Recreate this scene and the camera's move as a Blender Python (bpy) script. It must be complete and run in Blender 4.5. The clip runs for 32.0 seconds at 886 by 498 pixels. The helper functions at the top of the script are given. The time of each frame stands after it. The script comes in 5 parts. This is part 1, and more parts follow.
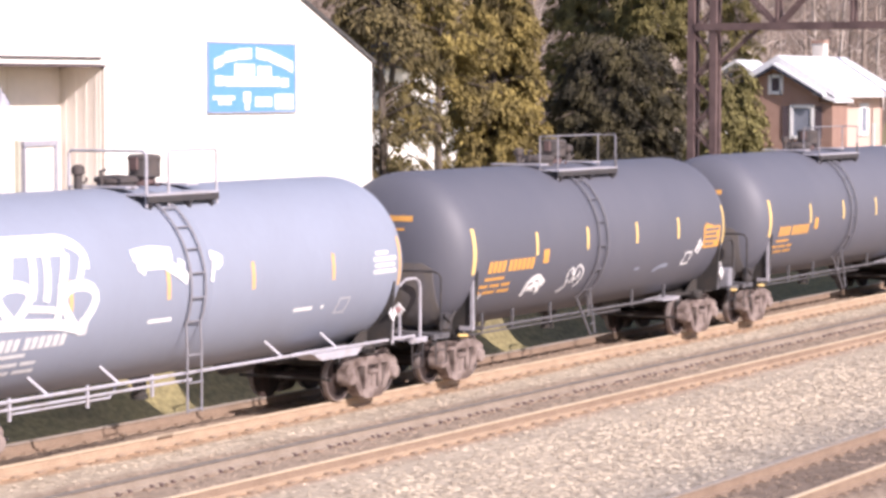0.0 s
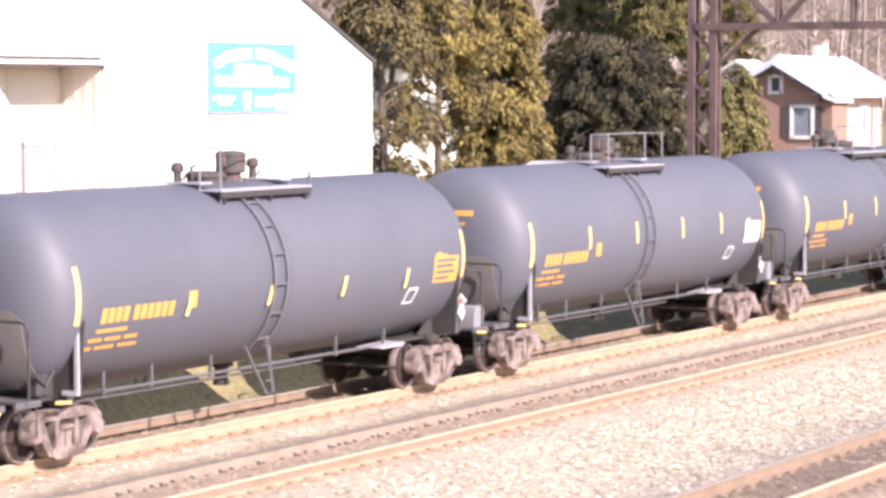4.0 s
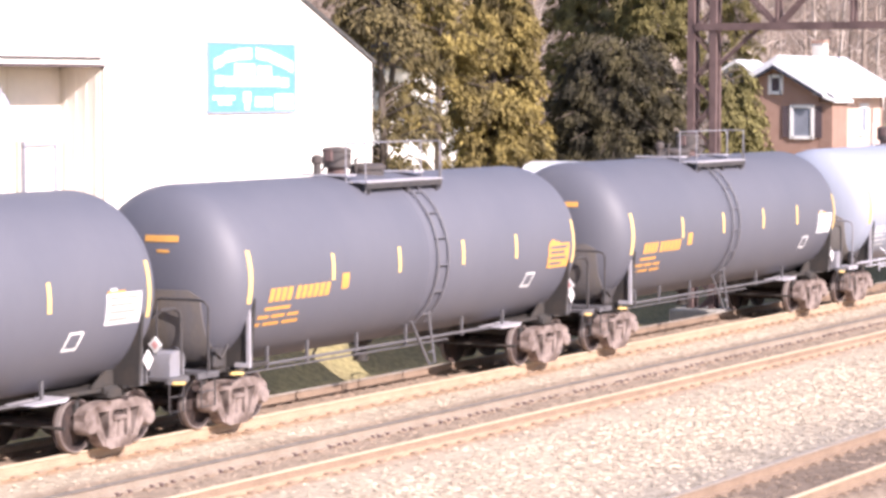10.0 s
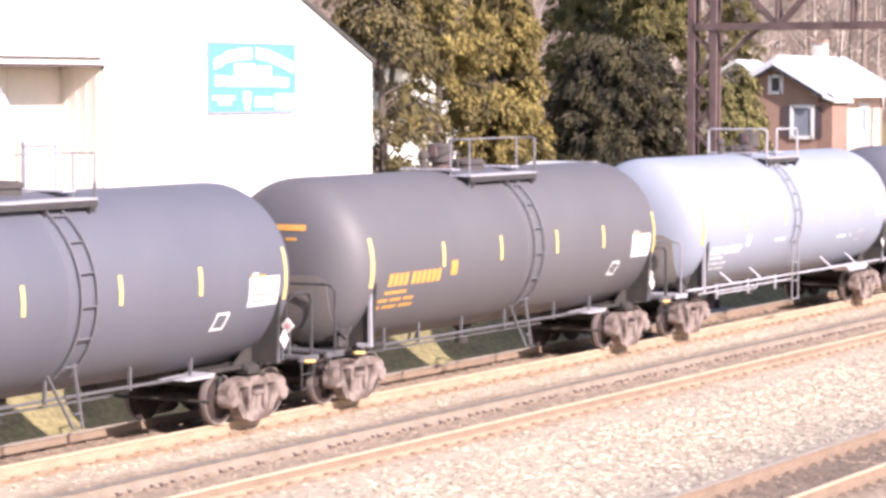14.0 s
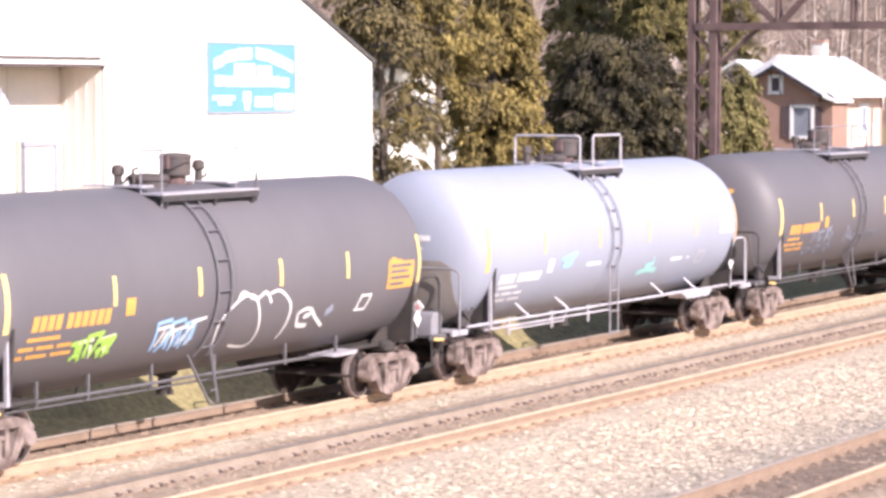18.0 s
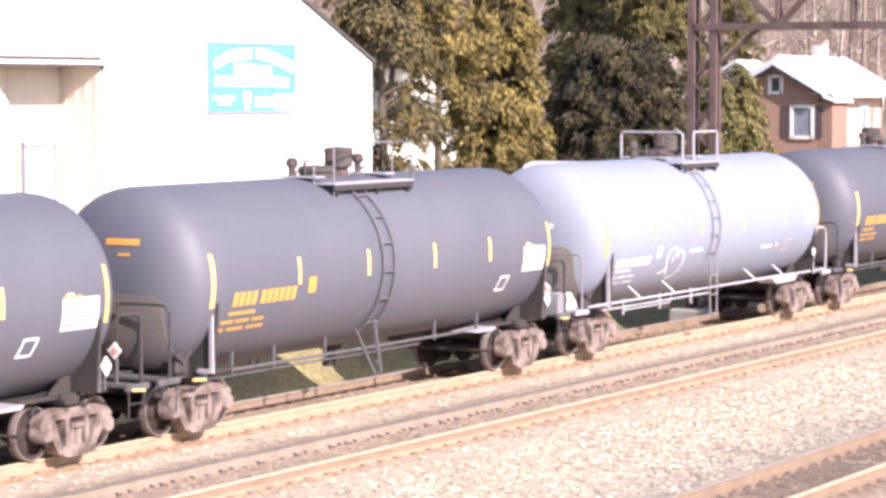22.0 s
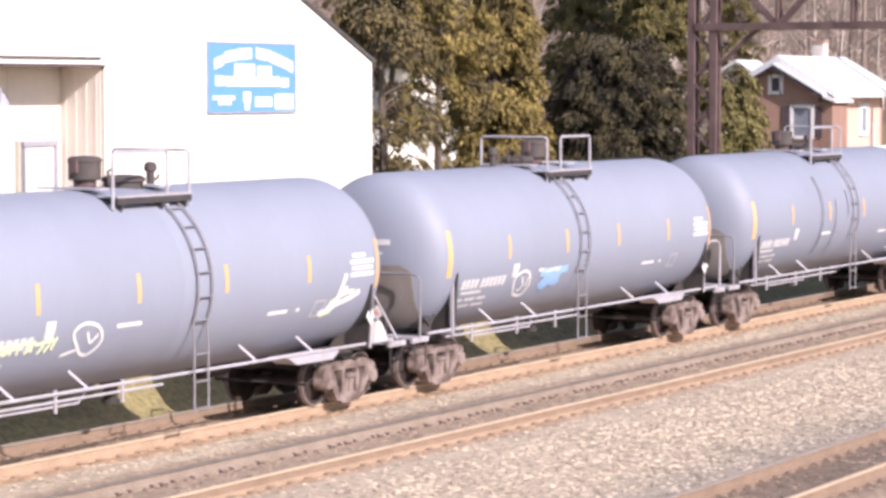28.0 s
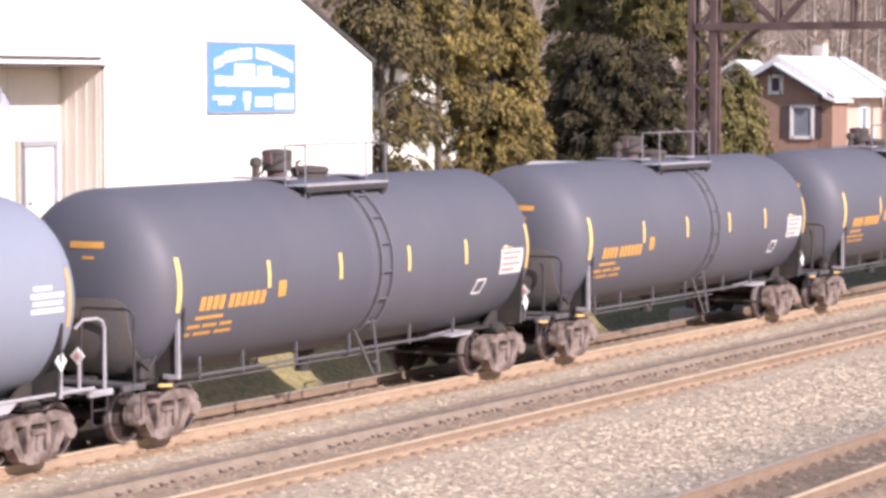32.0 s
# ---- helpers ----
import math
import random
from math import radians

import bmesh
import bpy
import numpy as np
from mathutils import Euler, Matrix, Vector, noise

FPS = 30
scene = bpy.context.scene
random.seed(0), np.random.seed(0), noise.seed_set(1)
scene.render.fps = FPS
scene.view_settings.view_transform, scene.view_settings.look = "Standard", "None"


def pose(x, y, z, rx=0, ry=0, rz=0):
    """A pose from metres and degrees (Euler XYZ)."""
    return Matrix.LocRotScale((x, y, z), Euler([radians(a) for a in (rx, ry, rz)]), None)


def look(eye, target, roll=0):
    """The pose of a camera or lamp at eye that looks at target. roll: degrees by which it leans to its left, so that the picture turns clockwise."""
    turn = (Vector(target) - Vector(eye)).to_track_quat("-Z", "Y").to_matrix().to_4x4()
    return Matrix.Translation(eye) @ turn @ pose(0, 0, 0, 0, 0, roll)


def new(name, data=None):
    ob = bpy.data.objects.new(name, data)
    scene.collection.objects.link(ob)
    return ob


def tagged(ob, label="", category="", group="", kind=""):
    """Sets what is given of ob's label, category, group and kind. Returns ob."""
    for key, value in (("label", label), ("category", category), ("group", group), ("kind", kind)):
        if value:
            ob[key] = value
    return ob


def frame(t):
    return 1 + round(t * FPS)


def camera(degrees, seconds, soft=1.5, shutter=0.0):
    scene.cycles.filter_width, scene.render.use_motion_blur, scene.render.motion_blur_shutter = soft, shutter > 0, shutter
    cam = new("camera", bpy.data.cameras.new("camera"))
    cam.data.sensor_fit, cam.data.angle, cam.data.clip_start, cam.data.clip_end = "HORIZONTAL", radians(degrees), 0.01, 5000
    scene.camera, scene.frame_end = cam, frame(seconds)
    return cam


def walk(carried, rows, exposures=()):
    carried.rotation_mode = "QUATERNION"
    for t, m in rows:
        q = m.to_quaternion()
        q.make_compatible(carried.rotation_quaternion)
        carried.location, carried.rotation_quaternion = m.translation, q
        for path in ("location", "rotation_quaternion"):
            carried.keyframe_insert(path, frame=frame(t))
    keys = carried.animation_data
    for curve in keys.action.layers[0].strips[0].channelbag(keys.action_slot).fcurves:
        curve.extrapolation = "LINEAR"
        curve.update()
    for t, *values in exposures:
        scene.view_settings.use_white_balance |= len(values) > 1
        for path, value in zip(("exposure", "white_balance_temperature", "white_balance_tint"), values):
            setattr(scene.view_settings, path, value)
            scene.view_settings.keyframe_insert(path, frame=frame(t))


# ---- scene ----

# World: metres, rail tops at z = 0. x runs along the tracks, y across them away from the camera.
# The near rail of the train's track lies at y = 0, the track's centre line at y = 0.75.
cam = camera(19.34, 32.0, 3.2)
EYE = pose(0.0, -25.35, 5.759, 90 - 3.533, 0, 29.636 - 90)
walk(cam, [(0, EYE), (32, EYE)], [(0.0, 0.64, 6400, 23), (1.0, 1.05, 6400, 23), (3.0, 1.15, 6400, 23), (6.0, 1.15, 6400, 23), (7.0, 1.05, 6400, 23), (8.0, 0.95, 6400, 23), (9.0, 1.09, 6400, 23), (10.0, 1.10, 6400, 23), (12.0, 1.05, 6400, 23), (13.0, 0.75, 6400, 23), (14.0, 1.10, 6400, 23), (16.1, 0.81, 6400, 23), (17.0, 1.05, 6400, 23), (18.0, 1.00, 6400, 23), (19.0, 0.70, 6400, 23), (20.0, 1.00, 6400, 23), (21.0, 1.05, 6400, 23), (22.0, 1.10, 6400, 23), (23.0, 0.75, 6400, 23), (24.0, 0.85, 6400, 23), (25.0, 1.19, 6400, 23), (26.8, 0.90, 6400, 23), (28.0, 0.61, 6400, 23), (32.0, 0.54, 6400, 23)])

# ---- light ----
SUN_TO = Vector((-0.33, -1.0, 0.68)).normalized()
world = bpy.data.worlds.new("world")
scene.world = world
world.use_nodes = True
wt = world.node_tree
sky = wt.nodes.new("ShaderNodeTexSky")
sky.sky_type, sky.sun_disc = "NISHITA", False
sky.sun_elevation = math.asin(SUN_TO.z)
sky.sun_rotation = math.atan2(SUN_TO.x, SUN_TO.y)
wt.nodes["Background"].inputs[1].default_value = 0.10
wt.links.new(sky.outputs[0], wt.nodes["Background"].inputs[0])
sun_data = bpy.data.lights.new("sun", "SUN")
sun_data.energy, sun_data.angle, sun_data.color = 4.6, radians(0.55), (1.0, 0.93, 0.83)
sun = new("sun", sun_data)
sun.matrix_world = look(SUN_TO * 200, (0, 0, 0))


# ---- materials ----
def mat(name, colour, rough=0.6, metal=0.0, second=None, scale=3.0, amount=0.5, bump=0.0, bump_scale=40.0, fine=0.12, stretch=(1, 1, 1), vary=0.0, coat=0.0):
    """Base colour broken by large stains towards the second colour and by fine grain, with a fine relief."""
    m = bpy.data.materials.new(name)
    m.use_nodes = True
    t = m.node_tree
    b = t.nodes["Principled BSDF"]
    b.inputs["Roughness"].default_value, b.inputs["Metallic"].default_value = rough, metal
    b.inputs["Coat Weight"].default_value = coat
    b.inputs["Specular IOR Level"].default_value = 0.5 if rough < 0.7 else 0.3
    second = second or tuple(c * 0.7 for c in colour)
    co = t.nodes.new("ShaderNodeTexCoord")
    mp = t.nodes.new("ShaderNodeMapping")
    mp.inputs["Scale"].default_value = stretch
    t.links.new(co.outputs["Object"], mp.inputs[0])
    n1 = t.nodes.new("ShaderNodeTexNoise")
    n1.inputs["Scale"].default_value, n1.inputs["Detail"].default_value = scale, 5
    n2 = t.nodes.new("ShaderNodeTexNoise")
    n2.inputs["Scale"].default_value, n2.inputs["Detail"].default_value = scale * 14, 3
    for n in (n1, n2):
        t.links.new(mp.outputs[0], n.inputs["Vector"])
    r1 = t.nodes.new("ShaderNodeMapRange")
    r1.inputs[1].default_value, r1.inputs[2].default_value, r1.inputs[4].default_value = 0.42, 0.68, amount
    t.links.new(n1.outputs[0], r1.inputs[0])
    mx = t.nodes.new("ShaderNodeMix")
    mx.data_type = "RGBA"
    mx.inputs["A"].default_value, mx.inputs["B"].default_value = (*colour, 1), (*second, 1)
    t.links.new(r1.outputs[0], mx.inputs["Factor"])
    r2 = t.nodes.new("ShaderNodeMapRange")
    r2.inputs[1].default_value, r2.inputs[2].default_value = 0.3, 0.7
    r2.inputs[3].default_value, r2.inputs[4].default_value = 1 - fine, 1 + fine
    t.links.new(n2.outputs[0], r2.inputs[0])
    hs = t.nodes.new("ShaderNodeHueSaturation")
    t.links.new(mx.outputs["Result"], hs.inputs["Color"])
    if vary:
        oi = t.nodes.new("ShaderNodeObjectInfo")
        geo = t.nodes.new("ShaderNodeNewGeometry")
        add = t.nodes.new("ShaderNodeMath")
        add.operation = "ADD"
        t.links.new(oi.outputs["Random"], add.inputs[0])
        t.links.new(geo.outputs["Random Per Island"], add.inputs[1])
        fr = t.nodes.new("ShaderNodeMath")
        fr.operation = "FRACT"
        t.links.new(add.outputs[0], fr.inputs[0])
        r3 = t.nodes.new("ShaderNodeMapRange")
        r3.inputs[3].default_value, r3.inputs[4].default_value = 1 - vary, 1 + vary
        t.links.new(fr.outputs[0], r3.inputs[0])
        ml = t.nodes.new("ShaderNodeMath")
        ml.operation = "MULTIPLY"
        t.links.new(r2.outputs[0], ml.inputs[0])
        t.links.new(r3.outputs[0], ml.inputs[1])
        t.links.new(ml.outputs[0], hs.inputs["Value"])
    else:
        t.links.new(r2.outputs[0], hs.inputs["Value"])
    t.links.new(hs.outputs[0], b.inputs["Base Color"])
    if bump:
        n3 = t.nodes.new("ShaderNodeTexNoise")
        n3.inputs["Scale"].default_value, n3.inputs["Detail"].default_value = bump_scale, 3
        t.links.new(mp.outputs[0], n3.inputs["Vector"])
        bp = t.nodes.new("ShaderNodeBump")
        bp.inputs["Strength"].default_value, bp.inputs["Distance"].default_value = bump, 0.02
        t.links.new(n3.outputs[0], bp.inputs["Height"])
        t.links.new(bp.outputs[0], b.inputs["Normal"])
    return m


M_DARK = mat("tank_paint_dark", (0.110, 0.112, 0.141), 0.58, second=(0.134, 0.133, 0.160), scale=0.8, amount=0.5, fine=0.015, stretch=(0.8, 1, 0.3), vary=0.06)
M_DARKW = mat("tank_paint_warm_grey", (0.119, 0.112, 0.125), 0.58, second=(0.142, 0.135, 0.145), scale=0.8, amount=0.5, fine=0.015, stretch=(0.8, 1, 0.3), vary=0.05)
M_GREY = mat("tank_paint_grey", (0.262, 0.288, 0.365), 0.58, second=(0.228, 0.246, 0.305), scale=0.8, amount=0.4, fine=0.015, stretch=(0.8, 1, 0.3), vary=0.05)
M_WHITE = mat("tank_paint_white", (0.295, 0.32, 0.395), 0.56, second=(0.265, 0.286, 0.35), scale=0.8, amount=0.5, fine=0.015, stretch=(0.8, 1, 0.3), vary=0.05)
M_SHIELD_A = mat("shield_dusty_dark", (0.125, 0.118, 0.128), 0.8, second=(0.19, 0.155, 0.12), scale=1.1, amount=0.85, fine=0.06, stretch=(1, 1.6, 0.5))
M_SHIELD_B = mat("shield_dusty_pale", (0.215, 0.20, 0.195), 0.8, second=(0.17, 0.135, 0.105), scale=1.1, amount=0.75, fine=0.06, stretch=(1, 1.6, 0.5))
M_FRAME = mat("underframe_dark", (0.045, 0.042, 0.042), 0.75, second=(0.085, 0.066, 0.055), scale=3, amount=0.5, bump=0.2)
M_FITTING = mat("fitting_grey_brown", (0.075, 0.066, 0.066), 0.7, second=(0.13, 0.098, 0.085), scale=5)
M_TRUCK = mat("truck_cast_steel", (0.27, 0.215, 0.198), 0.85, second=(0.075, 0.05, 0.042), scale=3.6, amount=1.0, bump=0.3)
# dark wheel steel; also painted shade on the parts inside the trucks
M_WHEEL_SHADE = mat("wheel_steel_and_truck_shade", (0.035, 0.026, 0.026), 0.75, second=(0.07, 0.045, 0.038), scale=5, amount=0.8)
M_TREAD = mat("bright_tread", (0.30, 0.26, 0.25), 0.5, 0.3, second=(0.16, 0.12, 0.11), scale=3, amount=0.8)
M_YELLOW = mat("reflective_yellow", (0.82, 0.58, 0.22), 0.5, scale=6, amount=0.25)
M_FADED = mat("faded_reflector", (0.69, 0.40, 0.165), 0.55, second=(0.60, 0.42, 0.28), scale=2, amount=0.6)
M_ORANGE = mat("stencil_orange", (0.66, 0.335, 0.085), 0.6, scale=6, amount=0.3)
M_STENCIL = mat("stencil_white", (0.80, 0.79, 0.80), 0.6, scale=6, amount=0.3)
M_WORN = mat("worn_white_print", (0.66, 0.655, 0.67), 0.6, second=(0.5, 0.5, 0.53), scale=9, amount=0.6)
M_BLUSH = mat("faded_print", (0.40, 0.31, 0.29), 0.6, scale=6, amount=0.3)
M_PINK = mat("placard_red", (0.72, 0.38, 0.38), 0.5, scale=6, amount=0.3)
M_LADDER = mat("ladder_grey", (0.24, 0.235, 0.265), 0.6, second=(0.2, 0.18, 0.18), scale=4)
M_LADDERD = mat("ladder_worn_grey", (0.14, 0.137, 0.157), 0.6, second=(0.12, 0.112, 0.12), scale=4)
M_RAILW = mat("handrail_pale", (0.42, 0.41, 0.46), 0.55, second=(0.3, 0.26, 0.24), scale=4, amount=0.5)
M_RAILD = mat("handrail_dark", (0.12, 0.115, 0.125), 0.55, scale=4)
M_IRON = mat("end_iron_dark", (0.045, 0.042, 0.046), 0.6, second=(0.09, 0.075, 0.07), scale=4)
M_GREEN_P = mat("paint_lime", (0.35, 0.62, 0.10), 0.6, scale=6, amount=0.3)
M_BLUE_P = mat("paint_light_blue", (0.30, 0.50, 0.78), 0.6, scale=6, amount=0.3)
M_TEAL_P = mat("paint_teal", (0.30, 0.56, 0.55), 0.6, scale=6, amount=0.3)
M_STREAK = mat("scuffed_grey", (0.15, 0.158, 0.19), 0.7, second=(0.22, 0.235, 0.29), scale=2.5, amount=0.8, stretch=(1, 1, 0.4))
M_RAIL = mat("rail_rust", (0.40, 0.295, 0.21), 0.7, second=(0.29, 0.20, 0.14), scale=2, amount=0.6, bump=0.2)
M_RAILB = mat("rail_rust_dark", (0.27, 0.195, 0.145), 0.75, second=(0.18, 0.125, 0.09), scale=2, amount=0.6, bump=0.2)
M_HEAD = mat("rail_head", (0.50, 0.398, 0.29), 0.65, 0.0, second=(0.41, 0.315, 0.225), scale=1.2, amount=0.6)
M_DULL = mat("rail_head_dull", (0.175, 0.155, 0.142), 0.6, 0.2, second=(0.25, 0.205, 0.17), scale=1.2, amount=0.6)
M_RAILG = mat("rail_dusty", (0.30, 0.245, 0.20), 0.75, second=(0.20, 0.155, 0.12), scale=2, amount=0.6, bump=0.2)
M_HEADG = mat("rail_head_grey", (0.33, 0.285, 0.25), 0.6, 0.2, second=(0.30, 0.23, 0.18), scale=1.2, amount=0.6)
M_TIE = mat("tie_wood", (0.36, 0.27, 0.20), 0.9, second=(0.25, 0.18, 0.14), scale=3, amount=0.7, bump=0.4, stretch=(4, 0.6, 4), vary=0.25)
M_PLATE = mat("tie_plate", (0.30, 0.22, 0.165), 0.8, scale=5)


def bed_mat(name, vary, bump):
    """Track bed: tan and rusty by the rails, pale crushed stone between the tracks."""
    m = mat(name, (0.455, 0.45, 0.44), 0.95, second=(0.37, 0.365, 0.36), scale=0.5, amount=0.6, bump=bump, bump_scale=9, fine=0.24, vary=vary)
    t = m.node_tree
    co = t.nodes.new("ShaderNodeTexCoord")
    sep = t.nodes.new("ShaderNodeSeparateXYZ")
    t.links.new(co.outputs["Object"], sep.inputs[0])
    wob = t.nodes.new("ShaderNodeTexNoise")
    wob.inputs["Scale"].default_value = 0.9
    t.links.new(co.outputs["Object"], wob.inputs["Vector"])
    ma = t.nodes.new("ShaderNodeMath")
    ma.operation = "MULTIPLY_ADD"
    ma.inputs[1].default_value = 0.5
    t.links.new(wob.outputs[0], ma.inputs[0])
    t.links.new(sep.outputs[1], ma.inputs[2])
    rg = t.nodes.new("ShaderNodeMapRange")
    rg.inputs[1].default_value, rg.inputs[2].default_value = -14.25, 4.75
    t.links.new(ma.outputs[0], rg.inputs[0])
    ramp = t.nodes.new("ShaderNodeValToRGB")
    t.links.new(rg.outputs[0], ramp.inputs[0])
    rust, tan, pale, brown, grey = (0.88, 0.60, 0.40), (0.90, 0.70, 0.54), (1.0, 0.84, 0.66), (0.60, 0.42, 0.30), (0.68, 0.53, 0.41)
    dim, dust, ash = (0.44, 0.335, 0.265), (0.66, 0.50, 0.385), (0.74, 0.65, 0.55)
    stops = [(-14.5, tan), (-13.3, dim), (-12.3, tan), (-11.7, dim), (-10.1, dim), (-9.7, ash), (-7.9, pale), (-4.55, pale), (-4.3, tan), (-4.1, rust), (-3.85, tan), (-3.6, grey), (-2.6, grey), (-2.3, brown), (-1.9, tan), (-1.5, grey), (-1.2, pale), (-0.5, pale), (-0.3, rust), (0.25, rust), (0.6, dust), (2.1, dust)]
    e = ramp.color_ramp.elements
    while len(e) < len(stops):
        e.new(0.5)
    for k, (y, col) in enumerate(stops):
        e[k].position = (y + 14.5) / 19.0
        e[k].color = (*col, 1)
    mul = t.nodes.new("ShaderNodeMix")
    mul.data_type, mul.blend_type = "RGBA", "MULTIPLY"
    mul.inputs["Factor"].default_value = 1.0
    bs = t.nodes["Principled BSDF"]
    old = bs.inputs["Base Color"].links[0].from_socket
    t.links.new(old, mul.inputs["A"])
    t.links.new(ramp.outputs[0], mul.inputs["B"])
    t.links.new(mul.outputs["Result"], bs.inputs["Base Color"])
    return m


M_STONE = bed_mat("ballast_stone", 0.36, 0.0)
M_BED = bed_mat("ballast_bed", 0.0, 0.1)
M_CONC = mat("concrete", (0.36, 0.34, 0.31), 0.9, bump=0.3)
M_GROUND = mat("dry_grass_ground", (0.25, 0.212, 0.105), 0.95, second=(0.175, 0.145, 0.08), scale=0.5, amount=0.8, bump=0.6, bump_scale=12, fine=0.3)
M_SIDING = mat("siding_white", (0.80, 0.78, 0.74), 0.6, second=(0.74, 0.70, 0.63), scale=0.3, amount=0.5, fine=0.03)
M_CREAM = mat("siding_cream", (0.72, 0.66, 0.61), 0.6, second=(0.67, 0.60, 0.54), scale=0.3, amount=0.5, fine=0.03)
M_LIME_W = mat("paint_pale_lime", (0.72, 0.80, 0.55), 0.6, scale=6, amount=0.3)
M_TAN = mat("trim_tan", (0.44, 0.38, 0.33), 0.6)
M_JAMB = mat("jamb_pale", (0.50, 0.49, 0.42), 0.6)
M_TRIM = mat("trim_grey", (0.33, 0.33, 0.39), 0.5)
M_ROOFD = mat("roof_edge_dark", (0.09, 0.085, 0.085), 0.7)
M_SIGN = mat("sign_blue", (0.13, 0.32, 0.66), 0.5, scale=2, amount=0.2, fine=0.04)
M_BRICK = mat("brick_red", (0.33, 0.21, 0.17), 0.85, second=(0.28, 0.17, 0.135), scale=2, amount=0.6, vary=0.2)
# the same brick for the sunny wall, strong sunlight mixed into a paler colour
M_BRICK_LIT = mat("brick_sunlit", (0.60, 0.44, 0.37), 0.8, second=(0.54, 0.37, 0.30), scale=0.8, amount=0.5, fine=0.05)
M_ROOFW = mat("pale_metal_roof", (0.70, 0.70, 0.72), 0.5, second=(0.6, 0.6, 0.62), scale=0.5)
M_GLASS = mat("window_glass", (0.26, 0.28, 0.34), 0.08, scale=1, amount=0.3)
M_SHUT = mat("shutter_dark", (0.10, 0.075, 0.085), 0.7)
M_BARGE = mat("bargeboard_navy", (0.035, 0.036, 0.055), 0.6)
M_MAST = mat("mast_rust", (0.145, 0.097, 0.094), 0.8, second=(0.075, 0.05, 0.05), scale=1.5, amount=0.8, bump=0.3)
M_BARK = mat("bark", (0.10, 0.08, 0.065), 0.95, second=(0.15, 0.122, 0.10), scale=2, amount=0.7, bump=0.5, stretch=(3, 3, 0.6), vary=0.3)
M_LEAF = mat("evergreen_olive", (0.275, 0.212, 0.072), 0.9, second=(0.085, 0.068, 0.034), scale=0.8, amount=1.0, vary=0.5)
M_LEAFS = mat("evergreen_grey_olive", (0.185, 0.148, 0.068), 0.9, second=(0.062, 0.05, 0.03), scale=0.8, amount=1.0, vary=0.5)
M_LEAFK = mat("evergreen_deep", (0.245, 0.205, 0.082), 0.9, second=(0.08, 0.069, 0.04), scale=0.45, amount=0.8, vary=0.4)
# near-black foliage: the shade low in the trees is put into the colour
M_LEAF_SHADE = mat("evergreen_shade", (0.036, 0.033, 0.025), 0.9, second=(0.135, 0.113, 0.054), scale=0.55, amount=0.8, vary=0.45)
M_LEAFY = mat("evergreen_yellowish", (0.192, 0.168, 0.066), 0.9, second=(0.114, 0.099, 0.042), scale=0.5, amount=0.8, vary=0.4)
M_LEAFM = mat("evergreen_mid", (0.172, 0.146, 0.055), 0.9, second=(0.08, 0.067, 0.032), scale=0.35, amount=0.9, vary=0.4)
M_TWIG = mat("bare_twigs", (0.275, 0.22, 0.188), 0.95, second=(0.12, 0.09, 0.08), scale=0.1, amount=0.9, vary=0.5)
M_PALEBARK = mat("pale_bark", (0.450, 0.387, 0.351), 0.95, second=(0.270, 0.216, 0.189), scale=0.4, amount=0.8, vary=0.35)
M_HILL = mat("leaf_litter", (0.18, 0.128, 0.094), 0.95, second=(0.07, 0.055, 0.046), scale=0.12, amount=0.8, fine=0.3)
M_POLE = mat("pole_wood", (0.38, 0.33, 0.29), 0.9, stretch=(3, 3, 0.4))
M_CARW = mat("car_paint_white", (0.75, 0.75, 0.77), 0.3, coat=0.5)
M_TYRE = mat("tyre_rubber", (0.03, 0.03, 0.03), 0.85)


